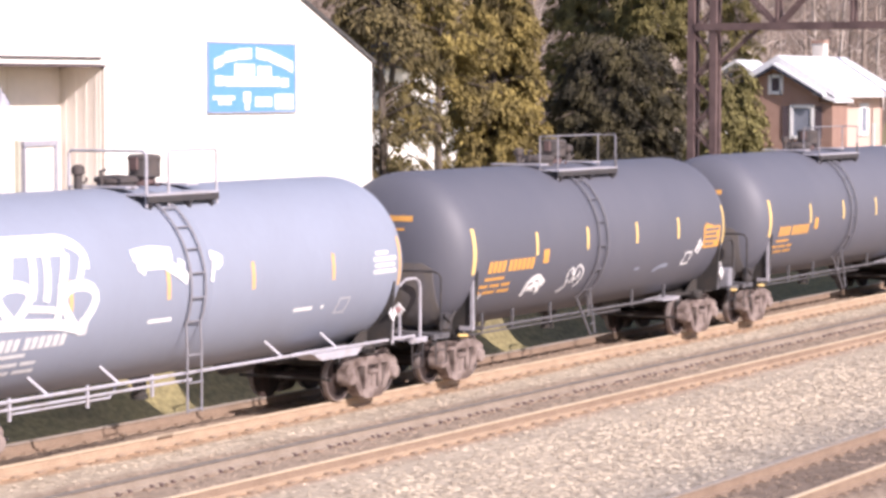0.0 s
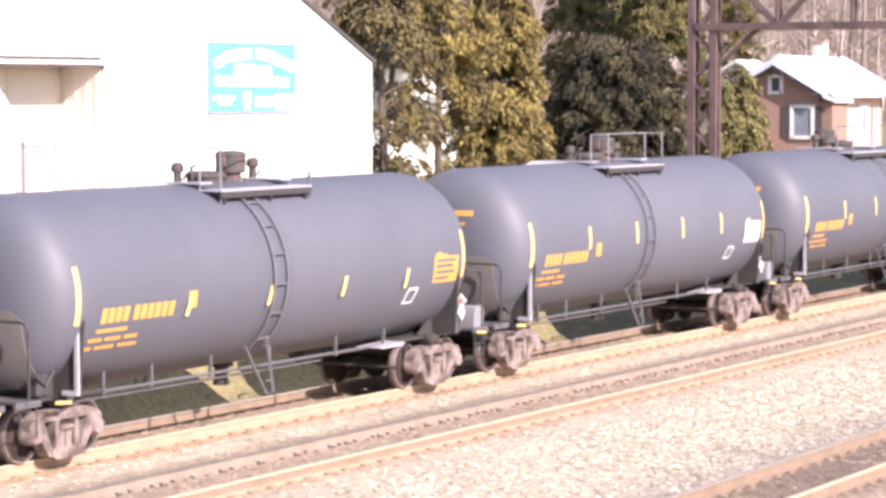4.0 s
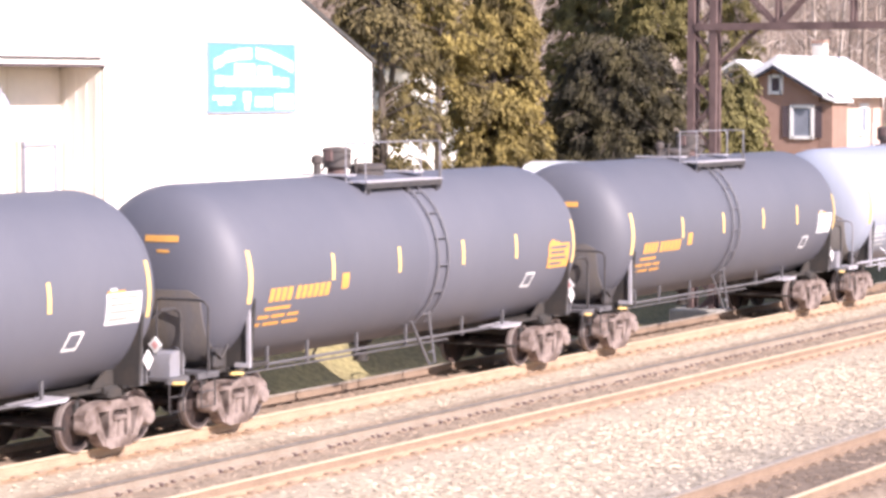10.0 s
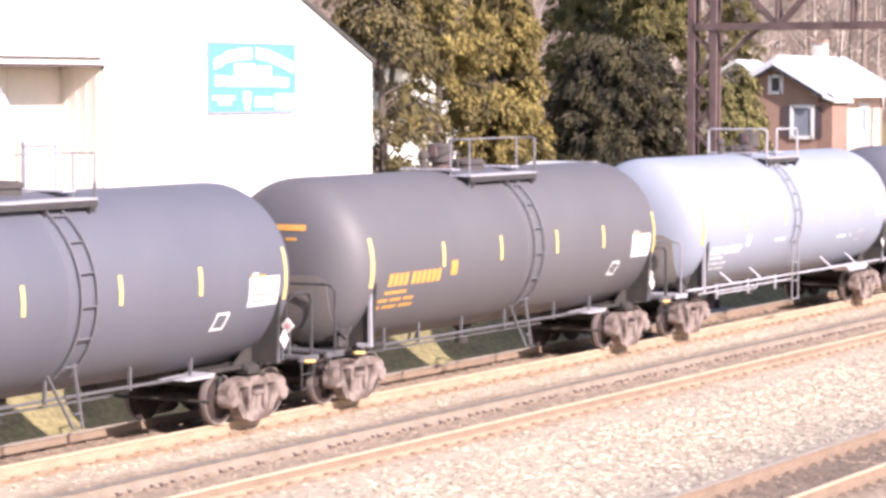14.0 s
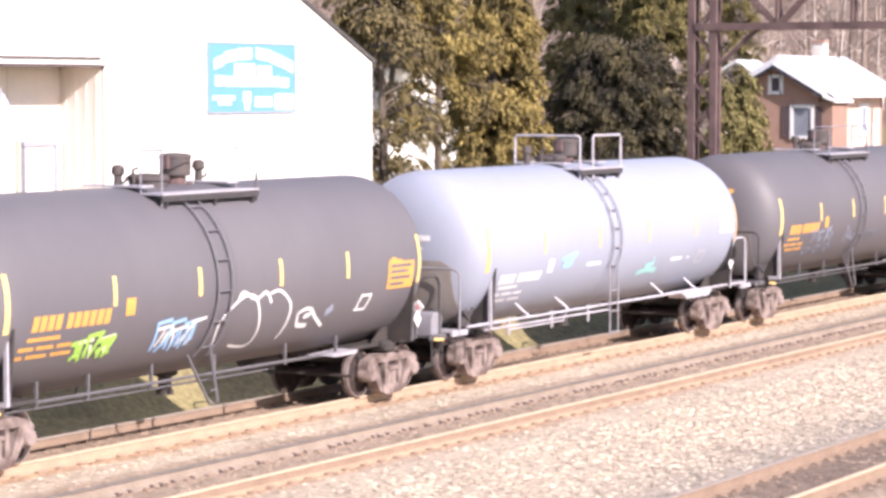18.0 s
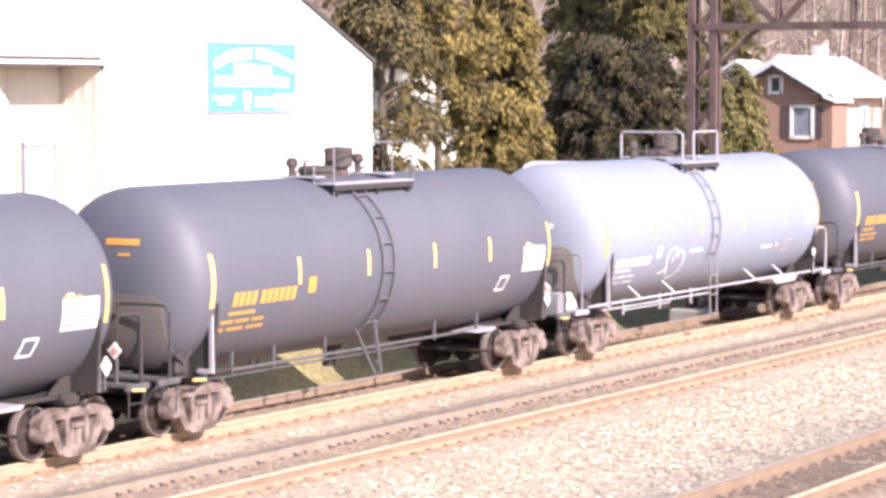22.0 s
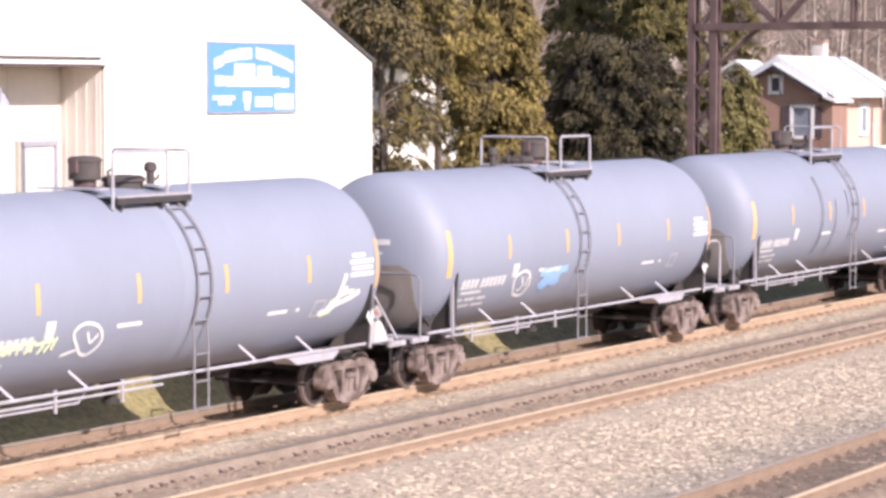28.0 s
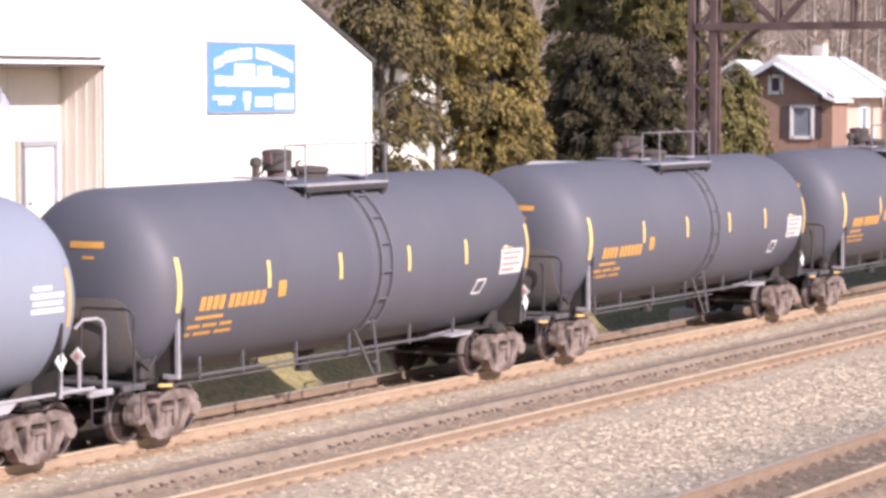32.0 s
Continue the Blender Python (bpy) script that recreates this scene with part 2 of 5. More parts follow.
# ---- mesh helpers ----
class Geo:
    """A growing list of vertices and faces with a material slot for each face."""

    def __init__(self):
        self.v, self.f, self.m = [], [], []

    def add(self, verts, faces, m=0):
        n = len(self.v)
        self.v.extend(verts)
        self.f.extend([tuple(i + n for i in f) for f in faces])
        self.m.extend([m] * len(faces))
        return self

    def box(self, c, s, rot=None, m=0, taper=1.0, bev=0.0):
        """A box about c with sides s; taper shrinks its top; bev cuts its upright and level edges."""
        hx, hy, hz = s[0] / 2, s[1] / 2, s[2] / 2
        if bev:
            b = min(bev, hx * 0.45, hy * 0.45, hz * 0.45)
            v = []
            for z, k in ((-hz, b), (-hz + b, 0), (hz - b, 0), (hz, b)):
                x, y = hx - k, hy - k
                v += [(x - b, y, z), (-x + b, y, z), (-x, y - b, z), (-x, -y + b, z), (-x + b, -y, z), (x - b, -y, z), (x, -y + b, z), (x, y - b, z)]
            f = [tuple(reversed(range(8))), tuple(range(24, 32))]
            for r in range(3):
                f += [(r * 8 + i, r * 8 + (i + 1) % 8, r * 8 + 8 + (i + 1) % 8, r * 8 + 8 + i) for i in range(8)]
        else:
            v = [(a * hx * (taper if z > 0 else 1), b2 * hy * (taper if z > 0 else 1), z * hz) for z in (-1, 1) for a, b2 in ((-1, -1), (1, -1), (1, 1), (-1, 1))]
            f = [(3, 2, 1, 0), (4, 5, 6, 7)] + [(i, (i + 1) % 4, 4 + (i + 1) % 4, 4 + i) for i in range(4)]
        e = Euler([radians(a) for a in rot]).to_matrix() if rot else None
        out = []
        for p in v:
            q = e @ Vector(p) if e else Vector(p)
            out.append((q.x + c[0], q.y + c[1], q.z + c[2]))
        return self.add(out, f, m)

    def tube(self, path, r, n=6, m=0, cap=True, radii=None):
        """A round bar along a path of points."""
        pts = [Vector(p) for p in path]
        v, f = [], []
        prev = None
        for i, p in enumerate(pts):
            d = (pts[min(i + 1, len(pts) - 1)] - pts[max(i - 1, 0)]).normalized()
            if prev is None:
                a = d.orthogonal().normalized()
            else:
                a = (prev - d * prev.dot(d)).normalized()
            prev = a
            b = d.cross(a)
            rr = radii[i] if radii else r
            for k in range(n):
                w = 2 * math.pi * k / n
                v.append(tuple(p + (a * math.cos(w) + b * math.sin(w)) * rr))
        for i in range(len(pts) - 1):
            f += [(i * n + k, i * n + (k + 1) % n, (i + 1) * n + (k + 1) % n, (i + 1) * n + k) for k in range(n)]
        if cap:
            f += [tuple(reversed(range(n))), tuple(range((len(pts) - 1) * n, len(pts) * n))]
        return self.add(v, f, m)

    def lathe(self, prof, n=24, axis="z", c=(0, 0, 0), m=0):
        """Turn (radius, height) pairs about an axis through c."""
        v, f = [], []
        for r, h in prof:
            for k in range(n):
                w = 2 * math.pi * k / n
                a, b = r * math.cos(w), r * math.sin(w)
                p = (a, b, h) if axis == "z" else ((h, a, b) if axis == "x" else (b, h, a))
                v.append((p[0] + c[0], p[1] + c[1], p[2] + c[2]))
        for i in range(len(prof) - 1):
            f += [(i * n + k, i * n + (k + 1) % n, (i + 1) * n + (k + 1) % n, (i + 1) * n + k) for k in range(n)]
        f += [tuple(reversed(range(n))), tuple(range((len(prof) - 1) * n, len(prof) * n))]
        return self.add(v, f, m)

    def prism(self, poly, y0, y1, m=0, axis="y"):
        """A flat outline of (x, z) pairs pulled from y0 to y1 (axis x: pairs are (y, z))."""
        n = len(poly)
        put = (lambda a, b, h: (a, h, b)) if axis == "y" else ((lambda a, b, h: (h, a, b)) if axis == "x" else (lambda a, b, h: (a, b, h)))
        v = [put(a, b, y0) for a, b in poly] + [put(a, b, y1) for a, b in poly]
        f = [tuple(range(n)), tuple(reversed(range(n, 2 * n)))] + [(i, n + i, n + (i + 1) % n, (i + 1) % n) for i in range(n)]
        return self.add(v, f, m)

    def mesh(self, name, mats, smooth=None):
        me = bpy.data.meshes.new(name)
        me.from_pydata(self.v, [], self.f)
        for m in mats if isinstance(mats, (list, tuple)) else [mats]:
            me.materials.append(m)
        me.polygons.foreach_set("material_index", self.m)
        bm = bmesh.new()
        bm.from_mesh(me)
        bmesh.ops.recalc_face_normals(bm, faces=bm.faces)
        bm.to_mesh(me)
        bm.free()
        if smooth:
            me.polygons.foreach_set("use_smooth", [True] * len(me.polygons))
            me.set_sharp_from_angle(angle=radians(smooth))
        me.update()
        return me


def part(name, me, parent, at=(0, 0, 0), label="", rot=None):
    """One mesh object under a thing or under a part."""
    ob = new(name, me)
    ob.parent = parent
    ob.location = at
    if rot:
        ob.rotation_euler = [radians(a) for a in rot]
    if label:
        ob["label"] = label
    return ob


CACHE = {}


def once(key, build):
    """The mesh kept under a key, built at its first use."""
    if key not in CACHE:
        CACHE[key] = build()
    return CACHE[key]


def thing(name, label, category, at=(0, 0, 0), group="", kind="", rz=0):
    ob = new(name)
    ob.empty_display_size = 0.2
    ob.matrix_basis = pose(*at, 0, 0, rz)
    return tagged(ob, label, category, group, kind)


# ---- ground, tracks ----
def smooth01(a, b, x):
    u = min(1, max(0, (x - a) / (b - a)))
    return u * u * (3 - 2 * u)


def land(x, y):
    """Height of the ground: a ballasted bed, a shallow ditch and a steep bank behind the train, then a yard and a wooded hill."""
    z = -0.42
    z += 0.222 * smooth01(-14.6, -13.2, y)
    z -= 0.88 * min(1, max(0, (y - 2.3) / 3.9))
    z += 2.96 * min(1, max(0, (y - 6.55) / 3.7))
    z += 30 * smooth01(75, 240, y) + 0.1 * (noise.noise(Vector((x * 0.2, y * 0.2, 0)))) * smooth01(9.0, 12.0, y)
    z -= 2.0 * smooth01(-16, -24, y)
    return z


def build_ground():
    xs = [-4000, -1500, -600, -300, -120, -40] + [10 + 1.5 * i for i in range(60)] + [105, 112, 120, 130, 145, 165, 190, 230, 300, 450, 700, 1500, 4000]
    ys = [-4000, -1500, -500, -200, -90, -50, -30, -24, -20, -16] + [-14.4 + 0.4 * i for i in range(66)] + [12.5, 14, 16, 19, 23, 28, 35, 45, 60, 75, 90, 110, 130, 160, 200, 240, 320, 600, 1500, 4000]
    g = Geo()
    n = len(ys)
    g.v = [(x, y, land(x, y)) for x in xs for y in ys]
    for i in range(len(xs) - 1):
        for j in range(n - 1):
            y = ys[j]
            g.f.append((i * n + j, (i + 1) * n + j, (i + 1) * n + j + 1, i * n + j + 1))
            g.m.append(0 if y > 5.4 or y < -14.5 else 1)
            if y > 70:
                g.m[-1] = 2
    ob = new("ground", g.mesh("ground", [M_GROUND, M_BED, M_HILL], 40))
    tagged(ob, "ballasted track bed with a dry grass bank and wooded rise", "ground", kind="structure")


def rail_profile():
    return [(-0.07, -0.215), (0.07, -0.215), (0.07, -0.168), (0.012, -0.145), (0.012, -0.045), (0.037, -0.032), (0.037, -0.006), (0.03, 0.0), (-0.03, 0.0), (-0.037, -0.006), (-0.037, -0.032), (-0.012, -0.045), (-0.012, -0.145), (-0.07, -0.168)]


def build_tracks():
    prof = rail_profile()
    for name, near in (("train_track", 0.0), ("middle_track", -3.96), ("front_track", -11.6)):
        tr = thing(name, "ballasted railway track with rusty rails on wooden ties", "track", (0, near + 0.7525, 0), kind="structure")
        g = Geo()
        n = len(prof)
        v = [(x, y, z) for x in (-60, 260) for y, z in prof]
        f = [(i, (i + 1) % n, n + (i + 1) % n, n + i) for i in range(n)] + [tuple(range(n)), tuple(range(n, 2 * n))]
        g.add(v, f)
        g.m = [1 if i in (5, 6, 7, 8, 9) else 2 if i in (3, 4, 10, 11) else 0 for i in range(n)] + [0, 0]
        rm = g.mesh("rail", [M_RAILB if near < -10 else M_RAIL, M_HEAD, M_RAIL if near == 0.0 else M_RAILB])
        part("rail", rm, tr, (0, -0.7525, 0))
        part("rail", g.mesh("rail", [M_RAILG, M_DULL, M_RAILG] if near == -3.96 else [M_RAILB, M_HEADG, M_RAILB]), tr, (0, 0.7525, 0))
        rng = random.Random(int(near * 10) + 5)
        tie = once("tie", lambda: Geo().box((0, 0, -0.09), (0.22, 2.6, 0.18), bev=0.015).mesh("tie", M_TIE))
        plate = once("plate", lambda: Geo().box((0, 0, 0), (0.19, 0.34, 0.022)).box((0.05, 0.1, 0.015), (0.03, 0.03, 0.02)).box((-0.05, -0.1, 0.015), (0.03, 0.03, 0.02)).mesh("tie_plate", M_PLATE))
        anchor = once("anchor", lambda: Geo().prism([(-0.11, -0.23), (-0.11, -0.17), (-0.07, -0.15), (-0.03, -0.15), (-0.03, -0.23)], -0.03, 0.03, axis="x").mesh("rail_anchor", M_MAST))
        x0, x1 = (22, 100)
        far = Geo()
        x = -60.0
        while x < 258:
            if x0 < x < x1:
                t = part("tie", tie, tr, (x + rng.uniform(-0.03, 0.03), rng.uniform(-0.05, 0.05), -0.195 + rng.uniform(-0.015, 0.0)), rot=(0, 0, rng.uniform(-1, 1)))
                for k, y in ((k, y) for k in (-1, 1) for y in ((0.7525,) if near == -3.96 else ()) if rng.random() < 0.75):
                    part("rail_anchor", anchor, tr, (t.location.x + k * 0.15, y, 0))
                for y in (-0.7525, 0.7525):
                    part("tie_plate", plate, tr, (t.location.x, y, -0.188))
            else:
                far.box((x, 0, -0.28), (0.22, 2.6, 0.18))
            x += 0.53
        fo = part("far_ties", far.mesh("far_ties", M_TIE), tr)
        fo["kind"] = "stuff"


def build_ballast():
    rng = np.random.default_rng(4)
    base = np.array([(1, 0, 0), (-1, 0, 0), (0, 1, 0), (0, -1, 0), (0, 0, 1), (0, 0, -1)], float)
    tri = np.array([(0, 2, 4), (2, 1, 4), (1, 3, 4), (3, 0, 4), (2, 0, 5), (1, 2, 5), (3, 1, 5), (0, 3, 5)])
    count = 42000
    xs = rng.uniform(26, 84, count * 2)
    ys = rng.uniform(-14.0, 2.6, count * 2)
    gap = np.ones(len(xs), bool)
    for near in (0.0, -3.96, -11.6):
        for y in (near, near + 1.505):
            gap &= np.abs(ys - y) > 0.1
    keep = gap & (rng.random(len(xs)) < np.where((ys < -5.2) & (ys > -9.5), 1.0, 0.6))
    xs, ys = xs[keep][:count], ys[keep][:count]
    m = len(xs)
    size = rng.uniform(0.036, 0.088, m) * np.where((ys < -5.2) & (ys > -9.5), 1.15, 0.85)
    pts = base[None] * rng.uniform(0.6, 1.25, (m, 6, 1)) * size[:, None, None]
    a = rng.uniform(0, 6.28, m)
    c, s = np.cos(a), np.sin(a)
    x = pts[..., 0] * c[:, None] - pts[..., 1] * s[:, None]
    y = pts[..., 0] * s[:, None] + pts[..., 1] * c[:, None]
    z = pts[..., 2] * 0.32 + 0.2 * x * rng.uniform(-0.5, 0.5, (m, 1))
    h = np.array([land(p, q) for p, q in zip(xs, ys)])
    v = np.stack([x + xs[:, None], y + ys[:, None], z + h[:, None] + 0.002], -1).reshape(-1, 3)
    f = (tri[None] + (np.arange(m) * 6)[:, None, None]).reshape(-1, 3)
    me = bpy.data.meshes.new("ballast")
    me.from_pydata(v.tolist(), [], f.tolist())
    me.materials.append(M_STONE)
    tagged(new("ballast", me), "loose pale grey crushed stone ballast between the tracks", "gravel", kind="stuff")


build_ground()
build_tracks()
build_ballast()

# ---- the train ----
RAD, CZ, HALF = 1.6, 2.52, 5.95   # tank radius, height of its axis, half its straight part
DEEP, KNUCKLE = 0.82, 2.4          # depth of the heads, and how square their rim is
TRUCK_X, WHEEL_R, AXLE = 5.75, 0.437, 0.775   # bogie centres, wheel radius, half the wheel base


def left_stripe(i, t):
    """Where the front stripe of car i is at time t; the train slows a little on its way."""
    return -14.107 + 14.187 * (3.07173 + 1.057278 * i - 1.025024 * t + 0.00194783 * t * t - 0.00001715 * t ** 3)


# small surges of the train about that even glide: time, metres ahead
SURGE = [(0, -0.13), (1, -0.045), (2, 0.0), (3, 0.09), (3.5, 0.05), (6, 0.015), (7, 0.0), (8, 0.06), (9, 0.10), (10, -0.06), (11, -0.07), (12, -0.04), (13, -0.16), (14, -0.14), (17, -0.127), (18, -0.166), (19, -0.22), (20, 0.137), (21, 0.094), (22, 0.081), (23, 0.0), (24, 0.03), (25, 0.0), (28, -0.07), (29, 0.12), (30, 0.083), (31, 0.10), (32, 0.0)]


def car_x(i, t):
    for (t0, d0), (t1, d1) in zip(SURGE, SURGE[1:]):
        if t <= t1:
            break
    return left_stripe(i, t) + 6.05 + d0 + (d1 - d0) * smooth01(t0, t1, t)


def dome(u):
    """Half the height left in a head at a share u of its depth, or the depth left at a share u of its radius."""
    return max(0.0, 1 - u ** KNUCKLE) ** (1 / KNUCKLE)


def skin(x, z, out=0.004):
    """A point on the near side of the tank at height z."""
    dz = z - CZ
    u = max(0, abs(x) - HALF) / DEEP
    return (x, -math.sqrt(max(0, (RAD * dome(u) + out) ** 2 - dz * dz)), z)


def patch(g, x0, x1, z0, z1, m=0, out=0.006, n=3, lean=0.0):
    """A painted mark that lies on the tank, from x0 to x1 and z0 to z1."""
    v = []
    for k in range(n + 1):
        z = z0 + (z1 - z0) * k / n
        d = lean * (z - z0)
        v += [skin(x0 + d, z, out), skin(x1 + d, z, out)]
    return g.add(v, [(2 * k, 2 * k + 1, 2 * k + 3, 2 * k + 2) for k in range(n)], m)


def mesh_tank(paint):
    g = Geo()
    prof = []
    for k in range(13):
        w = math.pi / 2 * k / 12
        prof.append((max(0.02, RAD * math.sin(w) ** (2 / KNUCKLE)), -HALF - DEEP * math.cos(w) ** (2 / KNUCKLE) if k < 12 else -HALF))
    seams = (0.0,)
    for s in seams:
        prof += [(RAD, s - 0.03), (RAD - 0.003, s - 0.012), (RAD - 0.003, s + 0.012), (RAD, s + 0.03)]
    prof += [(r, -x) for r, x in reversed(prof[:13])]
    g.lathe(prof, 80, "x", (0, 0, CZ))
    return g.mesh("tank", paint, 35)


def mesh_sill():
    g = Geo()
    g.box((5.5, 0, 0.90), (3.0, 0.42, 0.32), bev=0.02)
    g.box((5.75, 0, 0.95), (0.4, 2.2, 0.14), bev=0.03)
    for y in (-1, 1):
        g.prism([(5.3, 1.0), (6.1, 1.0), (6.05, 1.3), (5.9, 1.42)], y * 0.95, y * 1.0)
    return g.mesh("sill", M_FRAME)


def mesh_coupler():
    g = Geo()
    g.box((0, 0, 0), (0.7, 0.16, 0.16), bev=0.03).box((0.33, 0, 0), (0.26, 0.28, 0.3), bev=0.06)
    return g.mesh("coupler", M_FRAME)


def mesh_side_frame():
    """A cast truck side frame: arched top, deep rounded middle with a narrow open window on each side."""
    g = Geo()
    y0, y1 = -0.11, 0.11
    g.prism([(-0.90, 0.46), (-0.90, 0.62), (-0.80, 0.71), (-0.50, 0.79), (0.50, 0.79), (0.80, 0.71), (0.90, 0.62), (0.90, 0.46), (0.66, 0.46), (0.58, 0.63), (-0.58, 0.63), (-0.66, 0.46)], y0, y1)
    for k in (-1, 1):
        arm = [(k * 0.72, 0.46), (k * 0.61, 0.63), (k * 0.55, 0.63), (k * 0.37, 0.22), (k * 0.34, 0.05), (k * 0.44, 0.09), (k * 0.58, 0.28)]
        g.prism(arm if k > 0 else list(reversed(arm)), y0, y1)
    g.prism([(-0.38, 0.08), (-0.26, 0.02), (0.26, 0.02), (0.38, 0.08), (0.38, 0.2), (-0.38, 0.2)], -0.13, 0.13)
    for k in (-1, 1):
        g.box((k * 0.24, -0.01, 0.42), (0.10, 0.26, 0.46), bev=0.015)
        g.lathe([(0.03, -0.17), (0.12, -0.165), (0.135, -0.14), (0.15, -0.10), (0.15, 0.1)], 14, "y", (k * AXLE, 0, WHEEL_R))
    for k in (-0.1, 0.1):
        g.lathe([(0.09, 0.18), (0.09, 0.24), (0.078, 0.255), (0.09, 0.28), (0.078, 0.305), (0.09, 0.33), (0.078, 0.355), (0.09, 0.38), (0.09, 0.5)], 10, "z", (k, -0.03, 0))
    g.box((0, 0, 0.50), (0.36, 0.3, 0.08), bev=0.02)
    return g.mesh("side_frame", M_TRUCK, 30)


def mesh_wheelset():
    g = Geo()
    for s in (-1, 1):
        prof = [(0.09, -0.09), (0.13, -0.09), (0.15, -0.02), (0.32, 0.02), (0.35, -0.045), (0.405, -0.06), (0.43, -0.06), (0.436, -0.05), (0.439, 0.035), (0.463, 0.05), (0.463, 0.07), (0.35, 0.075), (0.32, 0.06), (0.14, 0.06), (0.09, 0.08)]
        k = len(g.f)
        g.lathe([(r, h) for r, h in prof] if s < 0 else [(r, -h) for r, h in prof], 28, "y", (0, s * 0.79, 0))
        for i in range(k, len(g.f)):
            ring = (i - k) // 28
            if ring in (5, 6, 7):
                g.m[i] = 1
    g.lathe([(0.08, -1.05), (0.085, 0), (0.08, 1.05)], 12, "y")
    return g.mesh("wheelset", [M_WHEEL_SHADE, M_TREAD], 30)


WHEELS = {-1: [], 1: []}


def add_truck(car, x):
    # bolster and brake beams are coloured near black for the shadow inside the truck
    tr = part("truck", once("bolster", lambda: Geo().box((0, 0, 0.62), (0.42, 2.1, 0.26), bev=0.04).box((0, 0, 0.82), (0.5, 0.5, 0.16)).mesh("bolster", M_WHEEL_SHADE)), car, (x, 0, 0), "cast steel freight truck, brown with dust")
    beam = once("brake_beam", lambda: Geo().prism([(-0.78, 0.33), (0.78, 0.33), (0.78, 0.47), (0.12, 0.62), (-0.12, 0.62), (-0.78, 0.47)], -0.04, 0.04, axis="x").box((0.05, -0.7, 0.44), (0.14, 0.1, 0.3), bev=0.02).box((0.05, 0.7, 0.44), (0.14, 0.1, 0.3), bev=0.02).tube([(0, 0, 0.55), (-0.3, 0, 0.68)], 0.03, 5).mesh("brake_beam", M_WHEEL_SHADE))
    for k in (-1, 1):
        part("brake_beam", beam, tr, (k * 0.3, 0, -0.06), rot=(0, 0, 0 if k > 0 else 180))
    for s in (-1, 1):
        part("side_frame", once("side_frame", mesh_side_frame), tr, (0, s * 1.0, 0))
        w = part("wheelset", once("wheelset", mesh_wheelset), tr, (s * AXLE, 0, WHEEL_R), "dark steel wheels with bright treads")
        WHEELS[s].append(w)
    return tr


def flow(pts):
    """A smooth curve through the points of a sprayed line."""
    if len(pts) < 3 or len(pts) > 12:
        return pts
    q = [pts[0]] + list(pts) + [pts[-1]]
    out = [pts[0]]
    for a, b, c, d in zip(q, q[1:], q[2:], q[3:]):
        for k in (0.25, 0.5, 0.75, 1.0):
            out.append(tuple(0.5 * (2 * b[n] + (c[n] - a[n]) * k + (2 * a[n] - 5 * b[n] + 4 * c[n] - d[n]) * k * k + (3 * b[n] - a[n] - 3 * c[n] + d[n]) * k ** 3) for n in (0, 1)))
    return out


def ribbon(g, pts, w, m=0, lift=0.012):
    """A brushed line on the near side of the tank through (x, z) points."""
    pts = flow(pts)
    v, f = [], []
    fine = [pts[0]]
    for p, q in zip(pts, pts[1:]):
        k = max(1, int(math.hypot(q[0] - p[0], q[1] - p[1]) / 0.09))
        fine += [(p[0] + (q[0] - p[0]) * s / k, p[1] + (q[1] - p[1]) * s / k) for s in range(1, k + 1)]
    pts = fine
    for i, (x, z) in enumerate(pts):
        a, b = pts[max(i - 1, 0)], pts[min(i + 1, len(pts) - 1)]
        d = Vector((b[0] - a[0], b[1] - a[1]))
        d = d.normalized() if d.length else Vector((1, 0))
        n = Vector((-d.y, d.x)) * w / 2
        v += [skin(x + n.x, z + n.y, lift), skin(x - n.x, z - n.y, lift)]
    f = [(2 * i, 2 * i + 1, 2 * i + 3, 2 * i + 2) for i in range(len(pts) - 1)]
    return g.add(v, f, m)


def blob(seed, x0, x1, z0, z1, strokes, w):
    """A patch of dense sprayed strokes."""
    out = []
    rng = random.Random(seed)
    for k in range(strokes):
        x = x0 + (x1 - x0) * (k + 0.5) / strokes
        a, b = rng.uniform(z0, z0 + 0.3 * (z1 - z0)), rng.uniform(z0 + 0.65 * (z1 - z0), z1)
        d = rng.uniform(-0.12, 0.3)
        out.append(([(x, a), (x + d * 0.5, (a + b) / 2 + rng.uniform(-0.05, 0.05)), (x + d, b)], w))
        if k % 3 == 0:
            out.append(([(x - 0.1, b), (x + 0.3, b + 0.05)], w))
    return out


def loops(rings, w):
    """Fat rounded sprayed letters, one ring after another."""
    return [([(cx + rx * math.cos(6.2832 * i / 22) + 0.1 * math.sin(6.2832 * i / 11), cz + rz * math.sin(6.2832 * i / 22)) for i in range(23)], w) for cx, cz, rx, rz in rings]


